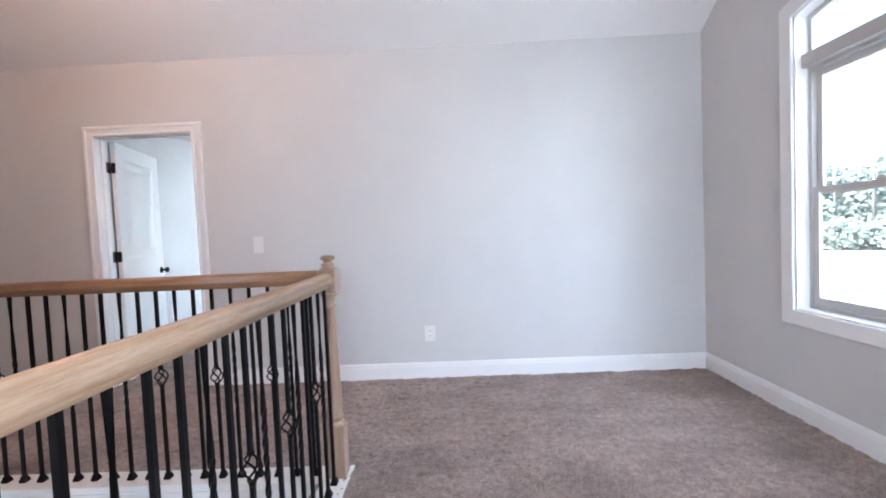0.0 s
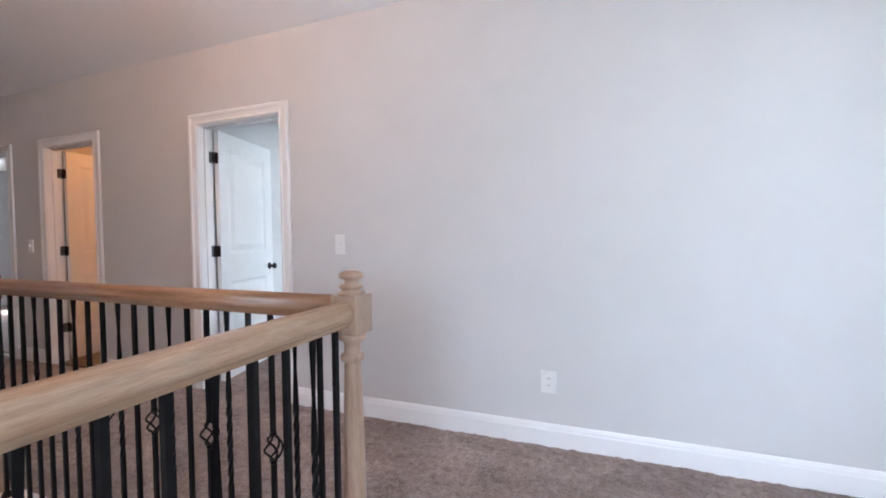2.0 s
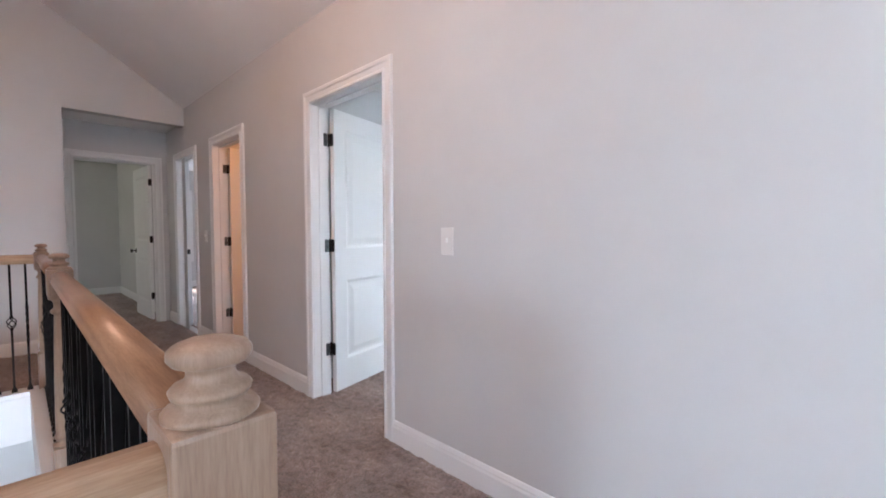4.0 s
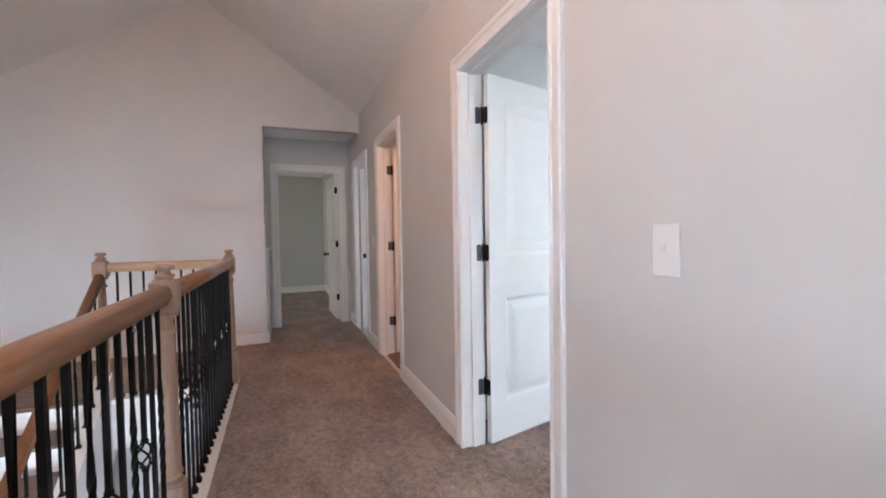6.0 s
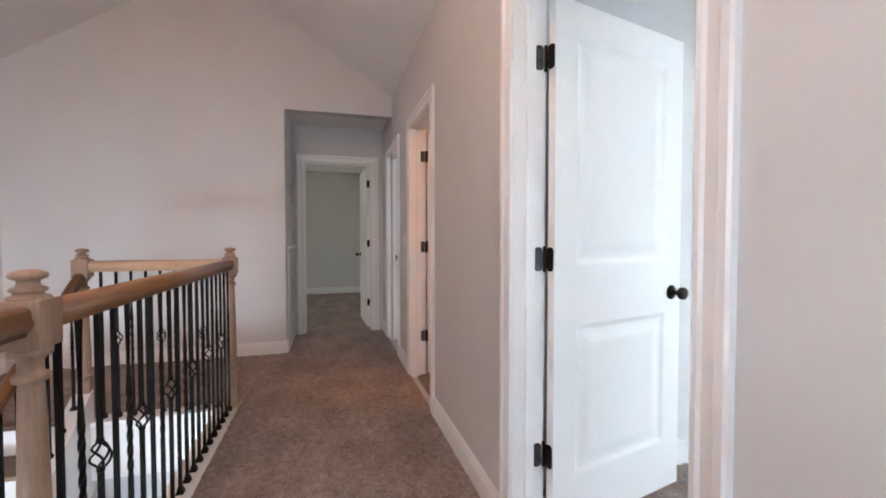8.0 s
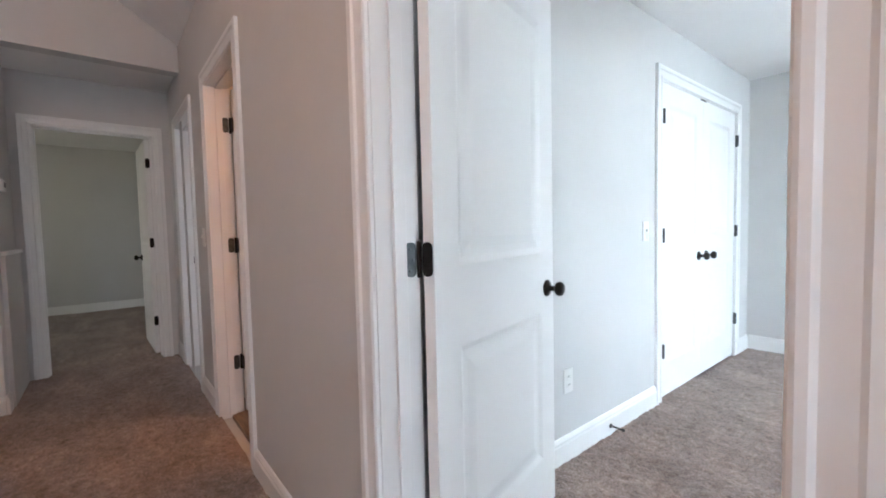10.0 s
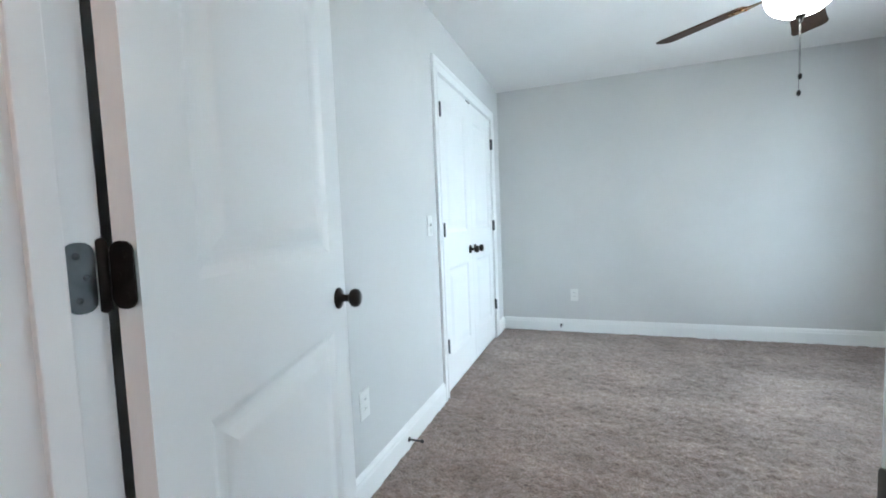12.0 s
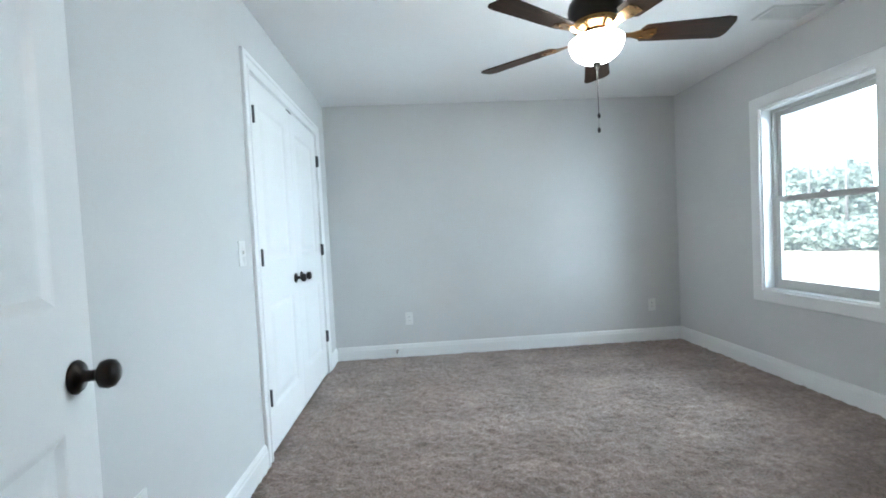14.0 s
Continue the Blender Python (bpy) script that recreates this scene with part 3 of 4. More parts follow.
ubox(bm, bed_west_face, CL[0], CL[1], 0.001, -WT, DOOR_H, DOOR_H + J)
part("jamb", bm, TRIM, closet)
half = (CL[1] - CL[0]) / 2
door_leaf(closet, (BX0 + 0.004, CL[0], 0), 90, half - 0.011, 1, knobs=(-1,), plates=False)
door_leaf(closet, (BX0 + 0.004, CL[1], 0), 270, half - 0.011, -1, knobs=(1,), plates=False)
for y in (CL[0] + 0.001, CL[1] - 0.001):
    for z in HINGE_Z:
        bm = bmesh.new()
        s = 1 if y < 6 else -1
        box(bm, BX0 + 0.001, BX0 + 0.022, min(y - s * 0.003, y + s * 0.010), max(y - s * 0.003, y + s * 0.010), z - 0.045, z + 0.045, 0.002)
        part("hinge_plate", bm, SHEEN_GREY, closet)
bm = bmesh.new()
box(bm, BX0 - 0.03, BX0 - 0.002, sum(CL) / 2 - 0.05, sum(CL) / 2 + 0.05, DOOR_H - 0.012, DOOR_H - 0.001, 0.002)
part("ball_catch", bm, BRONZE, closet)


# ---- windows ----
def window(name, put, rect, rail, label, arch=None, mull=None, lock=True):
    u0, u1, z0, z1 = rect
    w = thing(name, (0, 0, 0), label, "window", kind="structure")
    if arch:
        n = 14
        flat = [(0, 0), (0, 0.016), (0.004, 0.018), (0.080, 0.018), (0.084, 0.014), (0.084, 0)]
        path = [(u0, z0, -1, -1), (u0, arch[2], -1, 0.2)]
        path += [(u0 + (u1 - u0) * i / n, arch_height(arch, u0 + (u1 - u0) * i / n), (2 * i / n - 1) * 0.35, 1) for i in range(1, n)]
        path += [(u1, arch[2], 1, 0.2), (u1, z0, 1, -1)]
        path[1] = (u0, arch[2], -1, 0.85)
        path[-2] = (u1, arch[2], 1, 0.85)
        bm = bmesh.new()
        secs = [[put(u + su * a, d, z + sz * a) for a, d in flat] for u, z, su, sz in path]
        loft(bm, secs + [secs[0]], closed_ends=False)
        bmesh.ops.remove_doubles(bm, verts=bm.verts, dist=1e-5)
    else:
        bm = bmesh.new()
        frame_sweep(bm, rect, put, [(0, 0), (0, 0.014), (0.005, 0.018), (0.080, 0.018), (0.086, 0.012), (0.086, 0)], True)
    part("casing", bm, TRIM, w)
    top = arch[2] if arch else z1
    bm = bmesh.new()
    t = 0.012
    ubox(bm, put, u0, u0 + t, 0.002, -0.075, z0, top)
    ubox(bm, put, u1 - t, u1, 0.002, -0.075, z0, top)
    ubox(bm, put, u0 + t, u1 - t, 0.002, -0.075, z0, z0 + t)
    if arch:
        n = 14
        secs = []
        for i in range(n + 1):
            u = u0 + (u1 - u0) * i / n
            h = arch_height(arch, u)
            secs.append([put(u, 0.002, h), put(u, -0.075, h), put(u, -0.075, h - t), put(u, 0.002, h - t)])
        loft(bm, secs)
    else:
        ubox(bm, put, u0 + t, u1 - t, 0.002, -0.075, z1 - t, z1)
    part("jamb_return", bm, TRIM, w)
    ztop = mull[0] if mull else z1 - t
    a, b = u0 + t, u1 - t
    bm = bmesh.new()
    f = 0.022
    ubox(bm, put, a, a + f, -0.070, -0.118, z0 + t, ztop, 0.002)
    ubox(bm, put, b - f, b, -0.070, -0.118, z0 + t, ztop, 0.002)
    ubox(bm, put, a + f, b - f, -0.070, -0.118, z0 + t, z0 + t + f, 0.002)
    ubox(bm, put, a + f, b - f, -0.070, -0.118, ztop - f, ztop, 0.002)
    part("window_frame", bm, VINYL, w)

    def sash(kind, d0, d1, lo, hi, low_h, top_h):
        c, e = a + f, b - f
        bm = bmesh.new()
        s = 0.036
        ubox(bm, put, c, c + s, d0, d1, lo, hi, 0.003)
        ubox(bm, put, e - s, e, d0, d1, lo, hi, 0.003)
        ubox(bm, put, c + s, e - s, d0, d1, lo, lo + low_h, 0.003)
        ubox(bm, put, c + s, e - s, d0, d1, hi - top_h, hi, 0.003)
        ob = part(kind, bm, VINYL, w)
        m = (d0 + d1) / 2
        bm = bmesh.new()
        ubox(bm, put, c + s - 0.004, e - s + 0.004, m + 0.002, m - 0.002, lo + low_h - 0.004, hi - top_h + 0.004)
        g = part("pane", bm, GLASS, ob, "clear window glass")
        g.visible_shadow = False
        return ob

    sash("upper_sash", -0.096, -0.116, rail - 0.02, ztop - f, 0.036, 0.036)
    low = sash("lower_sash", -0.074, -0.094, z0 + t + f, rail + 0.02, 0.045, 0.034)
    if lock:
        bm = bmesh.new()
        m = (u0 + u1) / 2
        ubox(bm, put, m - 0.028, m + 0.028, -0.074, -0.094, rail + 0.02, rail + 0.030, 0.003)
        ubox(bm, put, m - 0.010, m + 0.022, -0.076, -0.086, rail + 0.030, rail + 0.040, 0.003)
        part("sash_lock", bm, VINYL, low)
    if mull:
        bm = bmesh.new()
        ubox(bm, put, a, b, -0.030, -0.118, mull[0], mull[1], 0.004)
        part("mullion", bm, VINYL, w)
        bm = bmesh.new()
        secs = []
        n = 14
        for i in range(n + 1):
            u = a + (b - a) * i / n
            h = arch_height(arch, u) - t
            secs.append([put(u, -0.070, h), put(u, -0.118, h), put(u, -0.118, h - 0.03), put(u, -0.070, h - 0.03)])
        loft(bm, secs)
        for c in (a, b - 0.025):
            ubox(bm, put, c, c + 0.025, -0.071, -0.117, mull[1], arch[2] - 0.02)
        tr = part("transom_frame", bm, VINYL, w)
        bm = bmesh.new()
        secs = [[put(a + (b - a) * i / n, d, z) for d, z in ((-0.094, mull[1] - 0.002), (-0.098, mull[1] - 0.002), (-0.098, arch_height(arch, a + (b - a) * i / n) - t - 0.02), (-0.094, arch_height(arch, a + (b - a) * i / n) - t - 0.02))] for i in range(n + 1)]
        loft(bm, secs)
        g = part("pane", bm, GLASS, tr, "clear arched transom glass")
        g.visible_shadow = False
    return w


window("window_1", lambda u, d, z: (EX - d, u, z), LOFT_WIN, 1.30, "white-cased sash window with an arched transom above", LOFT_ARCH, (1.985, 2.06))
window("window_2", lambda u, d, z: (BX1 - d, u, z), BED_WIN, 1.275, "white-cased sash window with grey vinyl sashes")
window("window_3", lambda u, d, z: (-10.08 + d, u, z), WEST_WIN, 1.27, "white-cased sash window of a side room")
# unseen lower window, added to let the foyer fill lamp in
window("window_4", lambda u, d, z: (EX - d, u, z), FOYER_WIN, LOW + 1.4, "unseen white-cased foyer window added to light the stair well")
# end room: unseen window, added where its fill lamp shines in
window("window_6", lambda u, d, z: (u, -0.50 + d, z), (-9.0, -8.0, 0.7, 2.0), 1.35, "unseen white-cased sash window added to light the end room")
# out of view: south window added as an opening for the fill lamp
window("window_5", lambda u, d, z: (u, -2.30 + d, z), SOUTH_WIN, 1.4, "unseen white-cased sash window added to light the loft")


# ---- railings and stairs ----
AX, BX, CX, DY = -0.513, -2.49, -4.42, 1.312
RY, RC = 2.112, 2.146
TOP = 0.004


def curb(runs):
    for r in runs:
        bm = bmesh.new()
        box(bm, *r, -0.03, TOP, 0.003)
        solid("trim", bm, TRIM, "white painted curb board under the railing", kind="structure")
        bm = bmesh.new()
        x0, x1, y0, y1 = r
        box(bm, x0, x1, y0, y1, -0.36, -0.032)
        solid("trim", bm, TRIM, "white painted fascia of the stair well", kind="structure")


curb([(CX - 0.07, AX + 0.060, 2.055, 2.190), (AX - 0.070, AX + 0.060, SY, 2.053), (CX - 0.07, CX + 0.064, DY - 0.05, 2.053)])


def newel_mesh():
    bm = bmesh.new()
    h = 0.0425
    box(bm, -h, h, -h, h, 0, 0.255, 0.004)
    lathe(bm, [(0.036, 0.25), (0.041, 0.258), (0.041, 0.268), (0.031, 0.273), (0.031, 0.284), (0.0375, 0.290), (0.0375, 0.300), (0.0325, 0.308), (0.0325, 0.40), (0.030, 0.56), (0.0255, 0.76), (0.0235, 0.814),
               (0.0235, 0.820), (0.0325, 0.824), (0.0345, 0.832), (0.0325, 0.840), (0.0240, 0.844), (0.0235, 0.868), (0.0280, 0.876), (0.0290, 0.880), (0.0385, 0.883), (0.0405, 0.889), (0.0405, 0.895), (0.038, 0.901)], 32)
    box(bm, -h, h, -h, h, 0.900, 1.010, 0.005)
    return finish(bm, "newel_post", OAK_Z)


def cap_mesh():
    bm = bmesh.new()
    lathe(bm, [(0.0400, 1.008), (0.0405, 1.014), (0.037, 1.018), (0.0280, 1.020), (0.0275, 1.026), (0.0330, 1.028), (0.0345, 1.033), (0.0310, 1.037), (0.0225, 1.040), (0.0200, 1.047), (0.0210, 1.053),
               (0.0310, 1.056), (0.0350, 1.061), (0.0350, 1.067), (0.0310, 1.072), (0.0200, 1.0765), (0.010, 1.078), (0.0, 1.0785)], 32)
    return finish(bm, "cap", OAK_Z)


NEWEL, CAP = newel_mesh(), cap_mesh()


def bar_mesh(kind, height):
    """A square iron bar, plain, twisted in its middle, or with a basket."""
    bm = bmesh.new()
    h = 0.0066

    def sec(z, a, k=1.0):
        return [(k * h * 1.414 * math.cos(a + radians(45 + 90 * i)), k * h * 1.414 * math.sin(a + radians(45 + 90 * i)), z) for i in range(4)]
    if kind == "plain":
        loft(bm, [sec(0, 0), sec(height, 0)])
    elif kind == "twist":
        n, z0, z1 = 26, 0.34, 0.64
        loft(bm, [sec(0, 0)] + [sec(z0 + (z1 - z0) * i / n, radians(540 * i / n)) for i in range(n + 1)] + [sec(height, 0)])
    else:
        loft(bm, [sec(0, 0), sec(0.466, 0)])
        loft(bm, [sec(0.546, 0), sec(height, 0)])
    return finish(bm, "baluster", IRON)


def basket_mesh():
    bm = bmesh.new()
    for k in range(4):
        pts = []
        for i in range(10):
            s = i / 9
            r = 0.004 + 0.0235 * math.sin(math.pi * s) ** 0.8
            a = radians(90 * k + 150 * s)
            pts.append((r * math.cos(a), r * math.sin(a), 0.465 + 0.082 * s))
        tube(bm, pts, 0.0036, 5)
    for z in (0.455, 0.543):
        lathe(bm, [(0.0085, z), (0.011, z + 0.004), (0.011, z + 0.010), (0.0085, z + 0.014)], 10)
    return finish(bm, "basket", IRON)


def shoe_mesh():
    bm = bmesh.new()
    secs = []
    for w, z in ((0.0155, 0), (0.0155, 0.010), (0.0115, 0.020), (0.0095, 0.030)):
        secs.append([(-w, -w, z), (w, -w, z), (w, w, z), (-w, w, z)])
    loft(bm, secs)
    return finish(bm, "shoe", IRON)


BH = 0.929
BARS = {k: bar_mesh(k, BH) for k in ("plain", "twist", "basket")}
BASKET, SHOE = basket_mesh(), shoe_mesh()


def baluster(rail, p, kind):
    b = hang("baluster", BARS[kind], rail, "black iron baluster with a basket" if kind == "basket" else "", p)
    hang("shoe", SHOE, b)
    if kind == "basket":
        hang("basket", BASKET, b, "twisted wire basket of black iron", turn=random.uniform(0, 1.5))
    return b


RAIL = [(w * 1.06, h * 1.04) for w, h in (
    (-0.017, 0.0), (0.017, 0.0), (0.019, 0.010), (0.027, 0.016), (0.031, 0.026), (0.030, 0.034), (0.0265, 0.040), (0.0275, 0.046), (0.025, 0.056), (0.016, 0.063),
    (0.0, 0.066), (-0.016, 0.063), (-0.025, 0.056), (-0.0275, 0.046), (-0.0265, 0.040), (-0.030, 0.034), (-0.031, 0.026), (-0.027, 0.016), (-0.019, 0.010))]


def handrail(rail, a, b, mat, label):
    a, b = Vector(a), Vector(b)
    d = (b - a)
    side = Vector((-d.y, d.x, 0)).normalized()
    bm = bmesh.new()
    loft(bm, [[p + side * w + Vector((0, 0, h)) for w, h in RAIL] for p in (a, b)])
    for f in bm.faces:
        f.smooth = len(f.verts) == 4
    return part("handrail", bm, mat, rail, label)


def newel(rail, p):
    n = hang("newel_post", NEWEL, rail, "turned oak newel post with square blocks", p)
    hang("cap", CAP, n, "turned oak button cap")


R0, RE = 0.934, 0.922
H = 0.0415


def ry(x):
    """How far the hall rail has drifted from square at x."""
    return (RC - RY) * (x - AX) / (CX - AX)


# along the hall
O = Vector((AX, RY, TOP))
rail_n = thing("stair_railing", O, "oak handrail with black iron balusters along the hall", "railing")
for x in (AX, BX, CX):
    newel(rail_n, (x - O.x, ry(x), -0.008 if x == AX else -0.002))
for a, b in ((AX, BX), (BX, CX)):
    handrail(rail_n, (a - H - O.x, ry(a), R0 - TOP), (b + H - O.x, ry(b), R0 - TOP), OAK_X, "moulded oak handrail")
KINDS = ("plain", "twist", "basket")
for k in range(20):
    x = -0.628 - 0.0921 * k
    if x > BX + 0.06:
        baluster(rail_n, (x - O.x, ry(x), 0), KINDS[k % 3])
for k in range(20):
    x = -2.585 - 0.0921 * k
    if x > CX + 0.06:
        baluster(rail_n, (x - O.x, ry(x), 0), KINDS[k % 3])
# along the loft
O = Vector((AX, SY, TOP))
rail_e = thing("stair_railing", O, "oak handrail with black iron balusters beside the loft", "railing")
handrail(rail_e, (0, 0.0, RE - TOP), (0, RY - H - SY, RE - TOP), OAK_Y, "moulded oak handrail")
for k in range(20):
    y = 2.030 - 0.0925 * k
    if y > SY + 0.05:
        baluster(rail_e, (0, y - SY, 0), ("plain", "twist", "basket")[k % 3])
# across the landing
O = Vector((CX, DY, TOP))
rail_w = thing("stair_railing", O, "short oak handrail with black iron balusters at the landing", "railing")
newel(rail_w, (0, 0, -0.002))
handrail(rail_w, (0, H, R0 - TOP), (0, RC - H - DY, R0 - TOP), OAK_Y, "moulded oak handrail")
for k in range(9):
    y = 2.058 - 0.0815 * k
    if y > DY + 0.06:
        baluster(rail_w, (0, y - DY, 0), ("plain", "twist", "basket")[(k + 1) % 3])

RISE, RUN, NOSE = 0.19, 0.255, -4.47
GRADE = RISE / RUN
N_STEPS = 14
stair = thing("staircase", (NOSE, SY, LOW), "straight staircase with brown treads, white risers and white stringers", "stairs")
S = Vector((NOSE, SY, LOW))
for i in range(1, N_STEPS + 1):
    z = -RISE * i
    x = NOSE + RUN * (i - 1)
    bm = bmesh.new()
    box(bm, x - S.x, x + RUN + 0.028 - S.x, 0.02, DY - 0.05 - SY, z - 0.028 - S.z, z - S.z, 0.006)
    part("tread", bm, TREAD, stair)
    bm = bmesh.new()
    box(bm, x - 0.016 - S.x, x - S.x, 0.02, DY - 0.05 - SY, z - S.z - 0.002, z + RISE - 0.028 - S.z)
    part("riser", bm, TRIM, stair)
bm = bmesh.new()
box(bm, NOSE - 0.05 - S.x, NOSE + 0.028 - S.x, 0.02, DY - 0.05 - SY, -0.030 - S.z, 0.006 - S.z, 0.006)
part("landing_nosing", bm, TREAD, stair)


def stringer(y0, y1, lift, name, drop=0.42):
    bm = bmesh.new()
    x0, x1 = CX + 0.02 - S.x, 3.55
    z0 = lift - S.z
    fall = GRADE * (x1 - x0)
    loft(bm, [[(x0, y, z0), (x1, y, z0 - fall), (x1, y, max(0.0, z0 - fall - drop)), (x0, y, z0 - drop)] for y in (y0, y1)])
    part(name, bm, TRIM, stair)


stringer(DY - 0.05 - SY, DY + 0.05 - SY, 0.20, "stringer", 0.62)
stringer(0.0, 0.02, 0.14, "skirt_board")

O = Vector((CX, DY, 0.2))
rail_s = thing("stair_railing", O, "sloping oak handrail with black iron balusters down the stairs", "railing")
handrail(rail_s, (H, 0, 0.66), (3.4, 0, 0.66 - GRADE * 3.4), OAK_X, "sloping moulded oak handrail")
for k in range(30):
    x = 0.13 + 0.115 * k
    if x < 3.35:
        b = hang("baluster", BARS[("twist", "plain", "plain")[k % 3]], rail_s, "", (x, 0, -GRADE * (x - 0.02)))
        b.scale = (1, 1, 0.70)
        hang("shoe", SHOE, b)


# ---- wall fittings ----
def wall_plate(name, put, u, z, w, h, label, category, toggle=True):
    p0 = Vector(put(u, 0, z))
    t = thing(name, p0, label, category)

    def at(a, d, c):
        return Vector(put(u + a, d, z + c)) - p0
    bm = bmesh.new()
    ubox(bm, at, -w / 2, w / 2, 0.0, 0.006, -h / 2, h / 2, 0.0025)
    part("plate", bm, PLATE, t)
    if toggle:
        bm = bmesh.new()
        ubox(bm, at, -0.005, 0.005, 0.005, 0.017, -0.004, 0.014, 0.002)
        ubox(bm, at, -0.007, 0.007, 0.005, 0.008, -0.014, 0.014, 0.001)
        part("toggle", bm, PLATE, t)
        marks = [(0, 0.042), (0, -0.042)]
    else:
        for s in (0.0195, -0.0195):
            bm = bmesh.new()
            ubox(bm, at, -0.017, 0.017, 0.005, 0.0085, s - 0.014, s + 0.014, 0.004)
            sock = part("socket", bm, PLATE, t)
            bm = bmesh.new()
            for a in (-0.006, 0.006):
                ubox(bm, at, a - 0.0012, a + 0.0012, 0.0084, 0.0088, s - 0.002, s + 0.007)
            part("slots", bm, DARK, sock)
        marks = [(0, 0)]
    bm = bmesh.new()
    for a, c in marks:
        ubox(bm, at, a - 0.003, a + 0.003, 0.0055, 0.0072, c - 0.003, c + 0.003, 0.001)
    part("screw", bm, PLATE, t)
    return t


wall_plate("light_switch", south_face, -1.467, 1.121, 0.078, 0.132, "white toggle light switch on the greige hall wall", "light switch")
wall_plate("wall_outlet", south_face, -0.125, 0.355, 0.084, 0.124, "white duplex outlet low on the hall wall", "outlet", False)
wall_plate("light_switch", south_face, -5.0, 1.12, 0.075, 0.12, "white light switch between two doors", "light switch")


def bed_north_face(u, d, z):
    return (u, BY1 - d, z)


wall_plate("wall_outlet", bed_north_face, -2.33, 0.362, 0.072, 0.118, "white duplex outlet on the bedroom wall", "outlet", False)
wall_plate("wall_outlet", bed_north_face, 0.053, 0.352, 0.072, 0.118, "white duplex outlet near the bedroom corner", "outlet", False)
wall_plate("wall_outlet", bed_west_face, 4.65, 0.39, 0.072, 0.118, "white duplex outlet beside the closet", "outlet", False)
wall_plate("light_switch", bed_west_face, 5.45, 1.10, 0.072, 0.118, "white light switch beside the closet doors", "light switch")


def door_stop(place, d):
    t = thing("door_stop", place, "dark metal spring door stop on the baseboard", "door stop")
    d = Vector(d)
    q = Vector((0, 0, 1)).rotation_difference(d)
    bm = bmesh.new()
    lathe(bm, [(0.0, 0), (0.012, 0), (0.012, 0.004), (0.006, 0.008)] + [(0.0055 if i % 2 else 0.0042, 0.010 + 0.003 * i) for i in range(18)], 10)
    bmesh.ops.rotate(bm, verts=bm.verts, matrix=q.to_matrix())
    part("spring", bm, STEEL, t)
    bm = bmesh.new()
    lathe(bm, [(0.005, 0.062), (0.008, 0.064), (0.0085, 0.074), (0.006, 0.079), (0.0, 0.080)], 12)
    bmesh.ops.rotate(bm, verts=bm.verts, matrix=q.to_matrix())
    part("rubber_tip", bm, DARK, t)


door_stop((BX0 + 0.016, 5.02, 0.05), (1, 0, 0))
door_stop((-2.456, BY1 - 0.016, 0.065), (0, -1, 0))

th = thing("thermostat", (-6.05, 2.380, 1.51), "small white thermostat on the passage wall", "thermostat")
bm = bmesh.new()
box(bm, -0.05, 0.05, 0, 0.024, -0.04, 0.04, 0.006)
part("case", bm, PLATE, th)
bm = bmesh.new()
box(bm, -0.03, 0.03, 0.0235, 0.0255, -0.012, 0.022, 0.001)
part("display", bm, SHEEN_GREY, th)

bm = bmesh.new()
box(bm, -6.498, WX - WT - 0.02, 2.381, 2.405, 0.0, 1.03)
solid("wall_knee", bm, WALL, kind="structure")
bm = bmesh.new()
box(bm, -6.498, WX - WT - 0.005, 2.381, 2.42, 1.03, 1.055, 0.005)
solid("trim", bm, TRIM, "white cap on the low passage wall", kind="structure")

# ---- ceiling fan ----
FAN = Vector((-1.363, 5.290, 2.40))
fan = thing("ceiling_fan", FAN, "five-blade dark walnut ceiling fan with brass trim and lit bowl", "ceiling fan")


def turned(name, profile, mat, parent, label="", steps=32):
    bm = bmesh.new()
    lathe(bm, profile, steps)
    return part(name, bm, mat, parent, label)


turned("canopy", [(0.0, 0), (0.068, 0), (0.070, -0.012), (0.060, -0.040), (0.030, -0.058), (0.015, -0.062), (0.0, -0.062)], BRONZE, fan)
turned("downrod", [(0.013, -0.055), (0.013, -0.235)], BRONZE, fan, steps=14)
motor = turned("motor_housing", [(0.0, -0.230), (0.05, -0.230), (0.085, -0.240), (0.112, -0.263), (0.118, -0.290), (0.114, -0.325), (0.098, -0.350), (0.085, -0.360), (0.0, -0.360)], BRONZE, fan, "dark bronze motor housing", 40)
turned("brass_band", [(0.098, -0.352), (0.104, -0.358), (0.100, -0.369), (0.086, -0.381), (0.072, -0.389), (0.068, -0.401), (0.0, -0.401)], BRASS, motor, "polished antique brass band")
turned("light_fitter", [(0.058, -0.399), (0.074, -0.404), (0.082, -0.411), (0.080, -0.418), (0.05, -0.424), (0.0, -0.424)], BRASS, fan, "antique brass light fitter")
bowl = turned("light_bowl", [(0.112, -0.428), (0.117, -0.434), (0.116, -0.449), (0.108, -0.473), (0.090, -0.496), (0.062, -0.516), (0.030, -0.526), (0.0, -0.528),
                             (0.0, -0.523), (0.030, -0.521), (0.059, -0.511), (0.086, -0.492), (0.103, -0.470), (0.111, -0.448), (0.108, -0.430)], BOWL, fan, "glowing white glass bowl", 40)
turned("finial", [(0.0, -0.560), (0.006, -0.557), (0.010, -0.549), (0.007, -0.541), (0.017, -0.535), (0.020, -0.527), (0.012, -0.522), (0.0, -0.522)], BRONZE, fan, "dark bronze finial", 18)
bm = bmesh.new()
R = 0.585
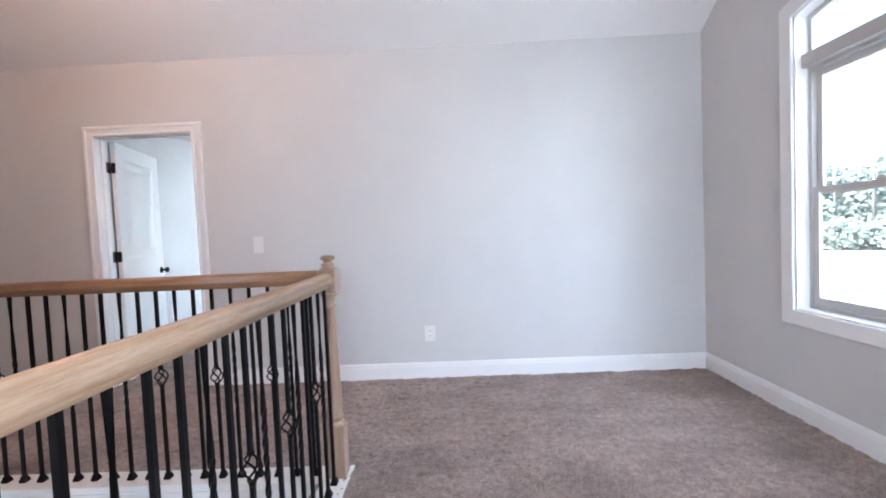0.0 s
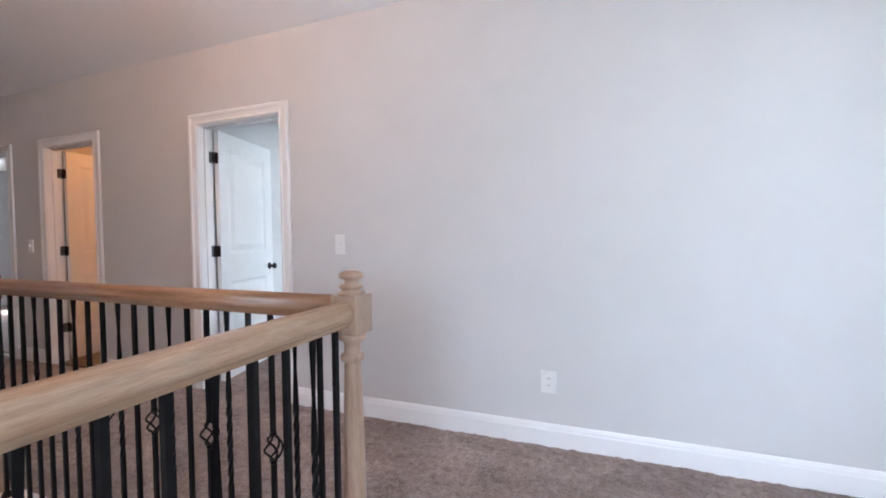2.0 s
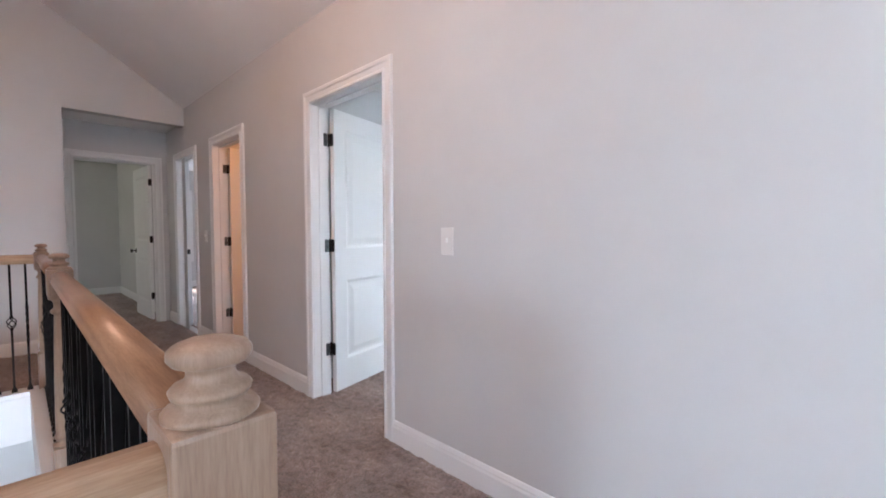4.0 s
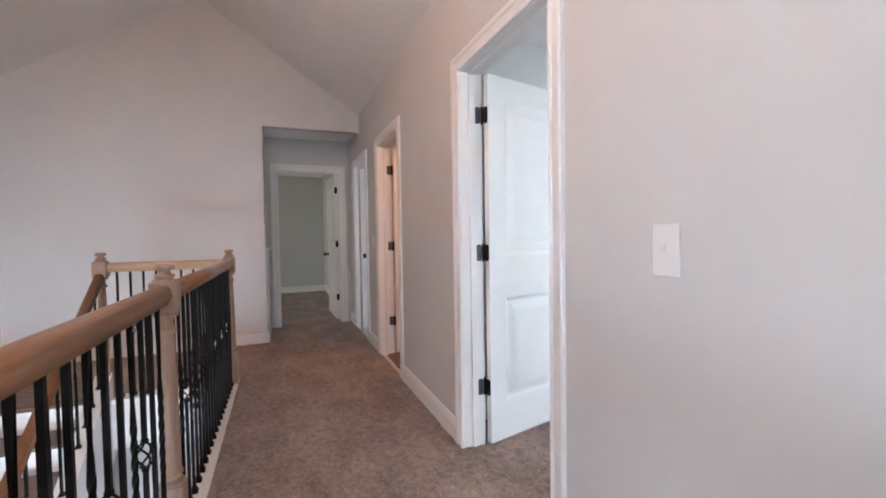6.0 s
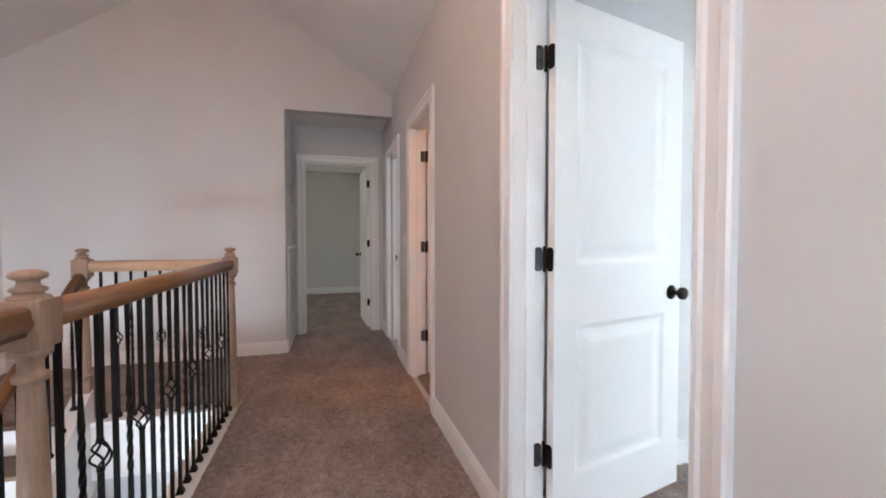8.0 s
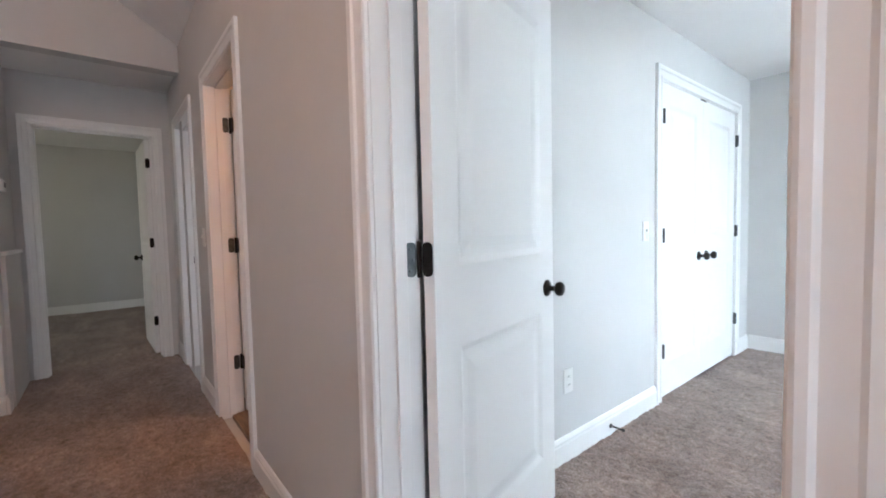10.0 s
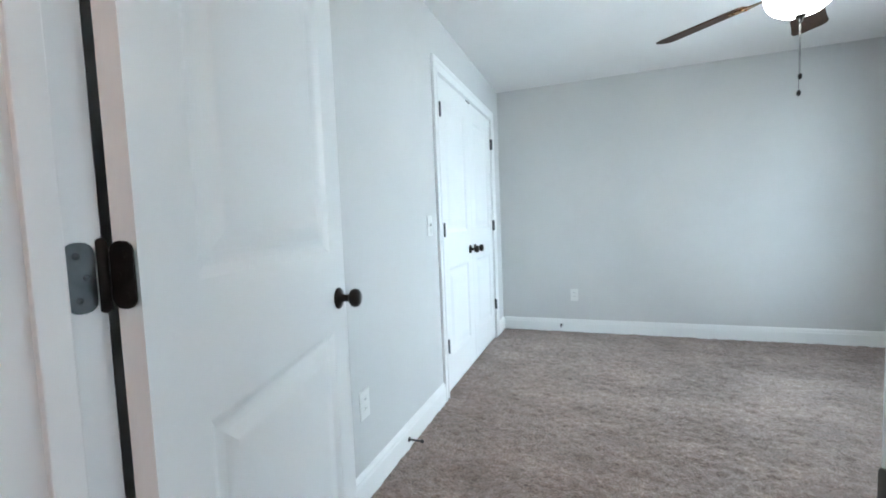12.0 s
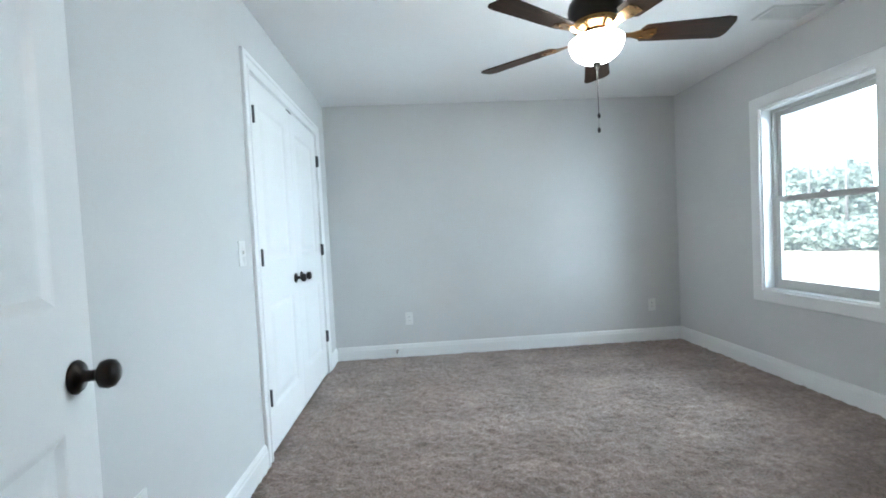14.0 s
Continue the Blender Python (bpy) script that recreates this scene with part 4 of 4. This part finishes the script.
outline = [(0.205, -0.052), (0.30, -0.058), (0.50, -0.066), (R - 0.045, -0.070), (R - 0.012, -0.062), (R, -0.040), (R, 0.040), (R - 0.012, 0.062), (R - 0.045, 0.070), (0.50, 0.066), (0.30, 0.058), (0.205, 0.052), (0.19, 0.03), (0.19, -0.03)]
loft(bm, [[(x, y, z) for x, y in outline] for z in (-0.003, 0.003)])
BLADE_ME = finish(bm, "blade", BLADE)
bm = bmesh.new()
loft(bm, [[(x, y, z) for x, y in ((0.085, -0.018), (0.15, -0.014), (0.19, -0.030), (0.25, -0.034), (0.262, 0.0), (0.25, 0.034), (0.19, 0.030), (0.15, 0.014), (0.085, 0.018))] for z in (-0.0075, -0.0035)])
for x, y in ((0.205, -0.02), (0.205, 0.02), (0.245, 0.0)):
    lathe(bm, [(0.006, -0.0105), (0.006, -0.0075)], 8, (x, y, 0))
IRON_ME = finish(bm, "blade_iron", BRASS)
for k in range(5):
    b = hang("blade", BLADE_ME, fan, "dark walnut fan blade", (0, 0, -0.410))
    b.rotation_euler = (Matrix.Rotation(radians(138 + 72 * k), 3, "Z") @ Matrix.Rotation(radians(-12), 3, "X")).to_euler()
    hang("blade_iron", IRON_ME, b, "antique brass blade bracket")
for (x, y), end in (((-0.006, -0.010), -0.815), ((0.006, 0.012), -0.745)):
    bm = bmesh.new()
    tube(bm, [(x, y, -0.50), (x, y, end)], 0.0009, 5)
    ch = part("pull_chain", bm, STEEL, fan)
    bm = bmesh.new()
    lathe(bm, [(0.0, end - 0.026), (0.006, end - 0.022), (0.0075, end - 0.010), (0.004, end - 0.002), (0.0, end)], 12, (x, y, 0))
    part("pull_knob", bm, BRONZE, ch, "dark pull-chain knob")

# ceiling register
vent = thing("ceiling_vent", (0.09, 5.88, BCEIL), "white slotted air register in the bedroom ceiling", "air vent")
bm = bmesh.new()
frame_sweep(bm, (-0.13, 0.13, -0.06, 0.06), lambda u, d, z: (u, z, -d), [(0, 0), (0, 0.006), (0.014, 0.008), (0.026, 0.003), (0.026, 0)], True)
part("frame", bm, PLATE, vent)
for k in range(9):
    bm = bmesh.new()
    y = -0.052 + 0.013 * k
    loft(bm, [[(x, y - 0.004, -0.001), (x, y + 0.004, -0.007), (x, y + 0.005, -0.006), (x, y - 0.003, 0.0)] for x in (-0.13, 0.13)])
    part("slat", bm, PLATE, vent)


# ---- lamps ----
def dome_lamp(place, label, glass, stem=0.0):
    l = thing("ceiling_light", place, label, "ceiling light")
    turned("base", [(0.0, 0.0), (0.15, 0.0), (0.155, -0.012), (0.140, -0.028), (0.0, -0.028)], BRONZE, l)
    if stem:
        turned("stem", [(0.010, -0.01), (0.010, stem - 0.03), (0.06, stem - 0.02), (0.06, stem + 0.02)], BRONZE, l, steps=14)
    turned("glass_dome", [(0.138, -0.026), (0.136, -0.05), (0.118, -0.085), (0.08, -0.112), (0.03, -0.124), (0.0, -0.125)], glass, l, "glowing frosted glass dome")


dome_lamp((-2.1, RIDGE_Y, 3.30), "warm glowing dome pendant under the vaulted hall ceiling", HALL_GLASS, RIDGE_Z - 3.30)
dome_lamp((-3.75, 4.7, 2.445), "warm glowing dome light in the bathroom", HALL_GLASS)

# ---- outdoors ----
GZ = LOW - 0.4
bm = bmesh.new()
for v in ((-400, -400), (400, -400), (400, 400), (-400, 400)):
    bm.verts.new((*v, GZ))
bm.faces.new(bm.verts)
solid("ground", bm, GROUND, "pale dry open ground with grass patches", kind="structure")
bm = bmesh.new()
loft(bm, [[(24 + 85 * k + w, 24 - 85 * k + w, GZ + h) for w, h in ((-1.25, 0.005), (1.25, 0.005), (1.25, 0.03), (-1.25, 0.03))] for k in (-1, 1)])
solid("road", bm, ASPHALT, "grey asphalt road outside the house", kind="structure")


def woods(name, trees, label, clump=0.22):
    rng = random.Random(11)
    bm = bmesh.new()
    for x, y, h, r in trees:
        lathe(bm, [(0.22, GZ), (0.16, GZ + h * 0.4), (0.06, GZ + h * 0.85)], 6, (x, y, 0))
        for _ in range(750):
            a, e, q = rng.uniform(0, 6.283), rng.uniform(-1.1, 1.2), rng.uniform(0.45, 1.05)
            c = Vector((x + r * q * math.cos(a) * math.cos(e), y + r * q * math.sin(a) * math.cos(e), GZ + h * 0.48 + h * 0.5 * q * math.sin(e)))
            s = rng.uniform(0.5, 1.4) * clump
            # leaves lean towards the sun so that the crowns look evenly lit
            n = (Vector((rng.gauss(0, 1), rng.gauss(0, 1), rng.gauss(0, 1))) * 0.75 + Vector((-0.55, -0.45, 0.7))).normalized()
            u = n.orthogonal().normalized()
            w = n.cross(u)
            vs = [bm.verts.new(c + s * (math.cos(t) * u * rng.uniform(0.6, 1) + math.sin(t) * w * rng.uniform(0.6, 1)) + n * rng.uniform(-0.1, 0.1)) for t in (0, 1.25, 2.5, 3.8, 5.0)]
            bm.faces.new(vs)
    me = bpy.data.meshes.new(name)
    bm.to_mesh(me)
    bm.free()
    me.materials.append(LEAF)
    return tagged(new(name, me), label, "woods", kind="stuff")


rng = random.Random(4)


def tree_line(s, back):
    """A place on the edge of the woods, s along it and back behind it."""
    return 51 + 0.707 * s + 0.707 * back, 54 - 0.707 * s + 0.707 * back


woods("woods", [(*tree_line(-62 + i * 1.15 + rng.uniform(-1.5, 1.5), rng.uniform(0, 20)), rng.choice((7, 8.5, 10, 12, 14.5)) * rng.uniform(0.85, 1.12), rng.uniform(2.8, 4.6)) for i in range(110)], "long line of green trees, paled by painted haze, beyond the open ground", 0.40)
woods("woods", [(*tree_line(-62 + i * 2.1 + rng.uniform(-2, 2), rng.uniform(-3, 1)), rng.uniform(2.2, 5.0), rng.uniform(2.0, 3.4)) for i in range(60)], "low scrub at the foot of the tree line", 0.35)
woods("woods", [(rng.uniform(-40, -26), -8 + i * 2.5, rng.uniform(5, 8), rng.uniform(2, 3)) for i in range(14)], "green trees behind the house")
for x, y in ((54.0, 60.3), (56.6, 57.5)):
    bm = bmesh.new()
    lathe(bm, [(0.21, 0), (0.15, 12.6), (0.05, 13.1), (0.0, 13.15)], 10)
    pole = solid("utility_pole", bm, BARK, "tall weathered grey utility pole standing among trees", "utility pole", group="utility poles")
    pole.location = (x, y, GZ)
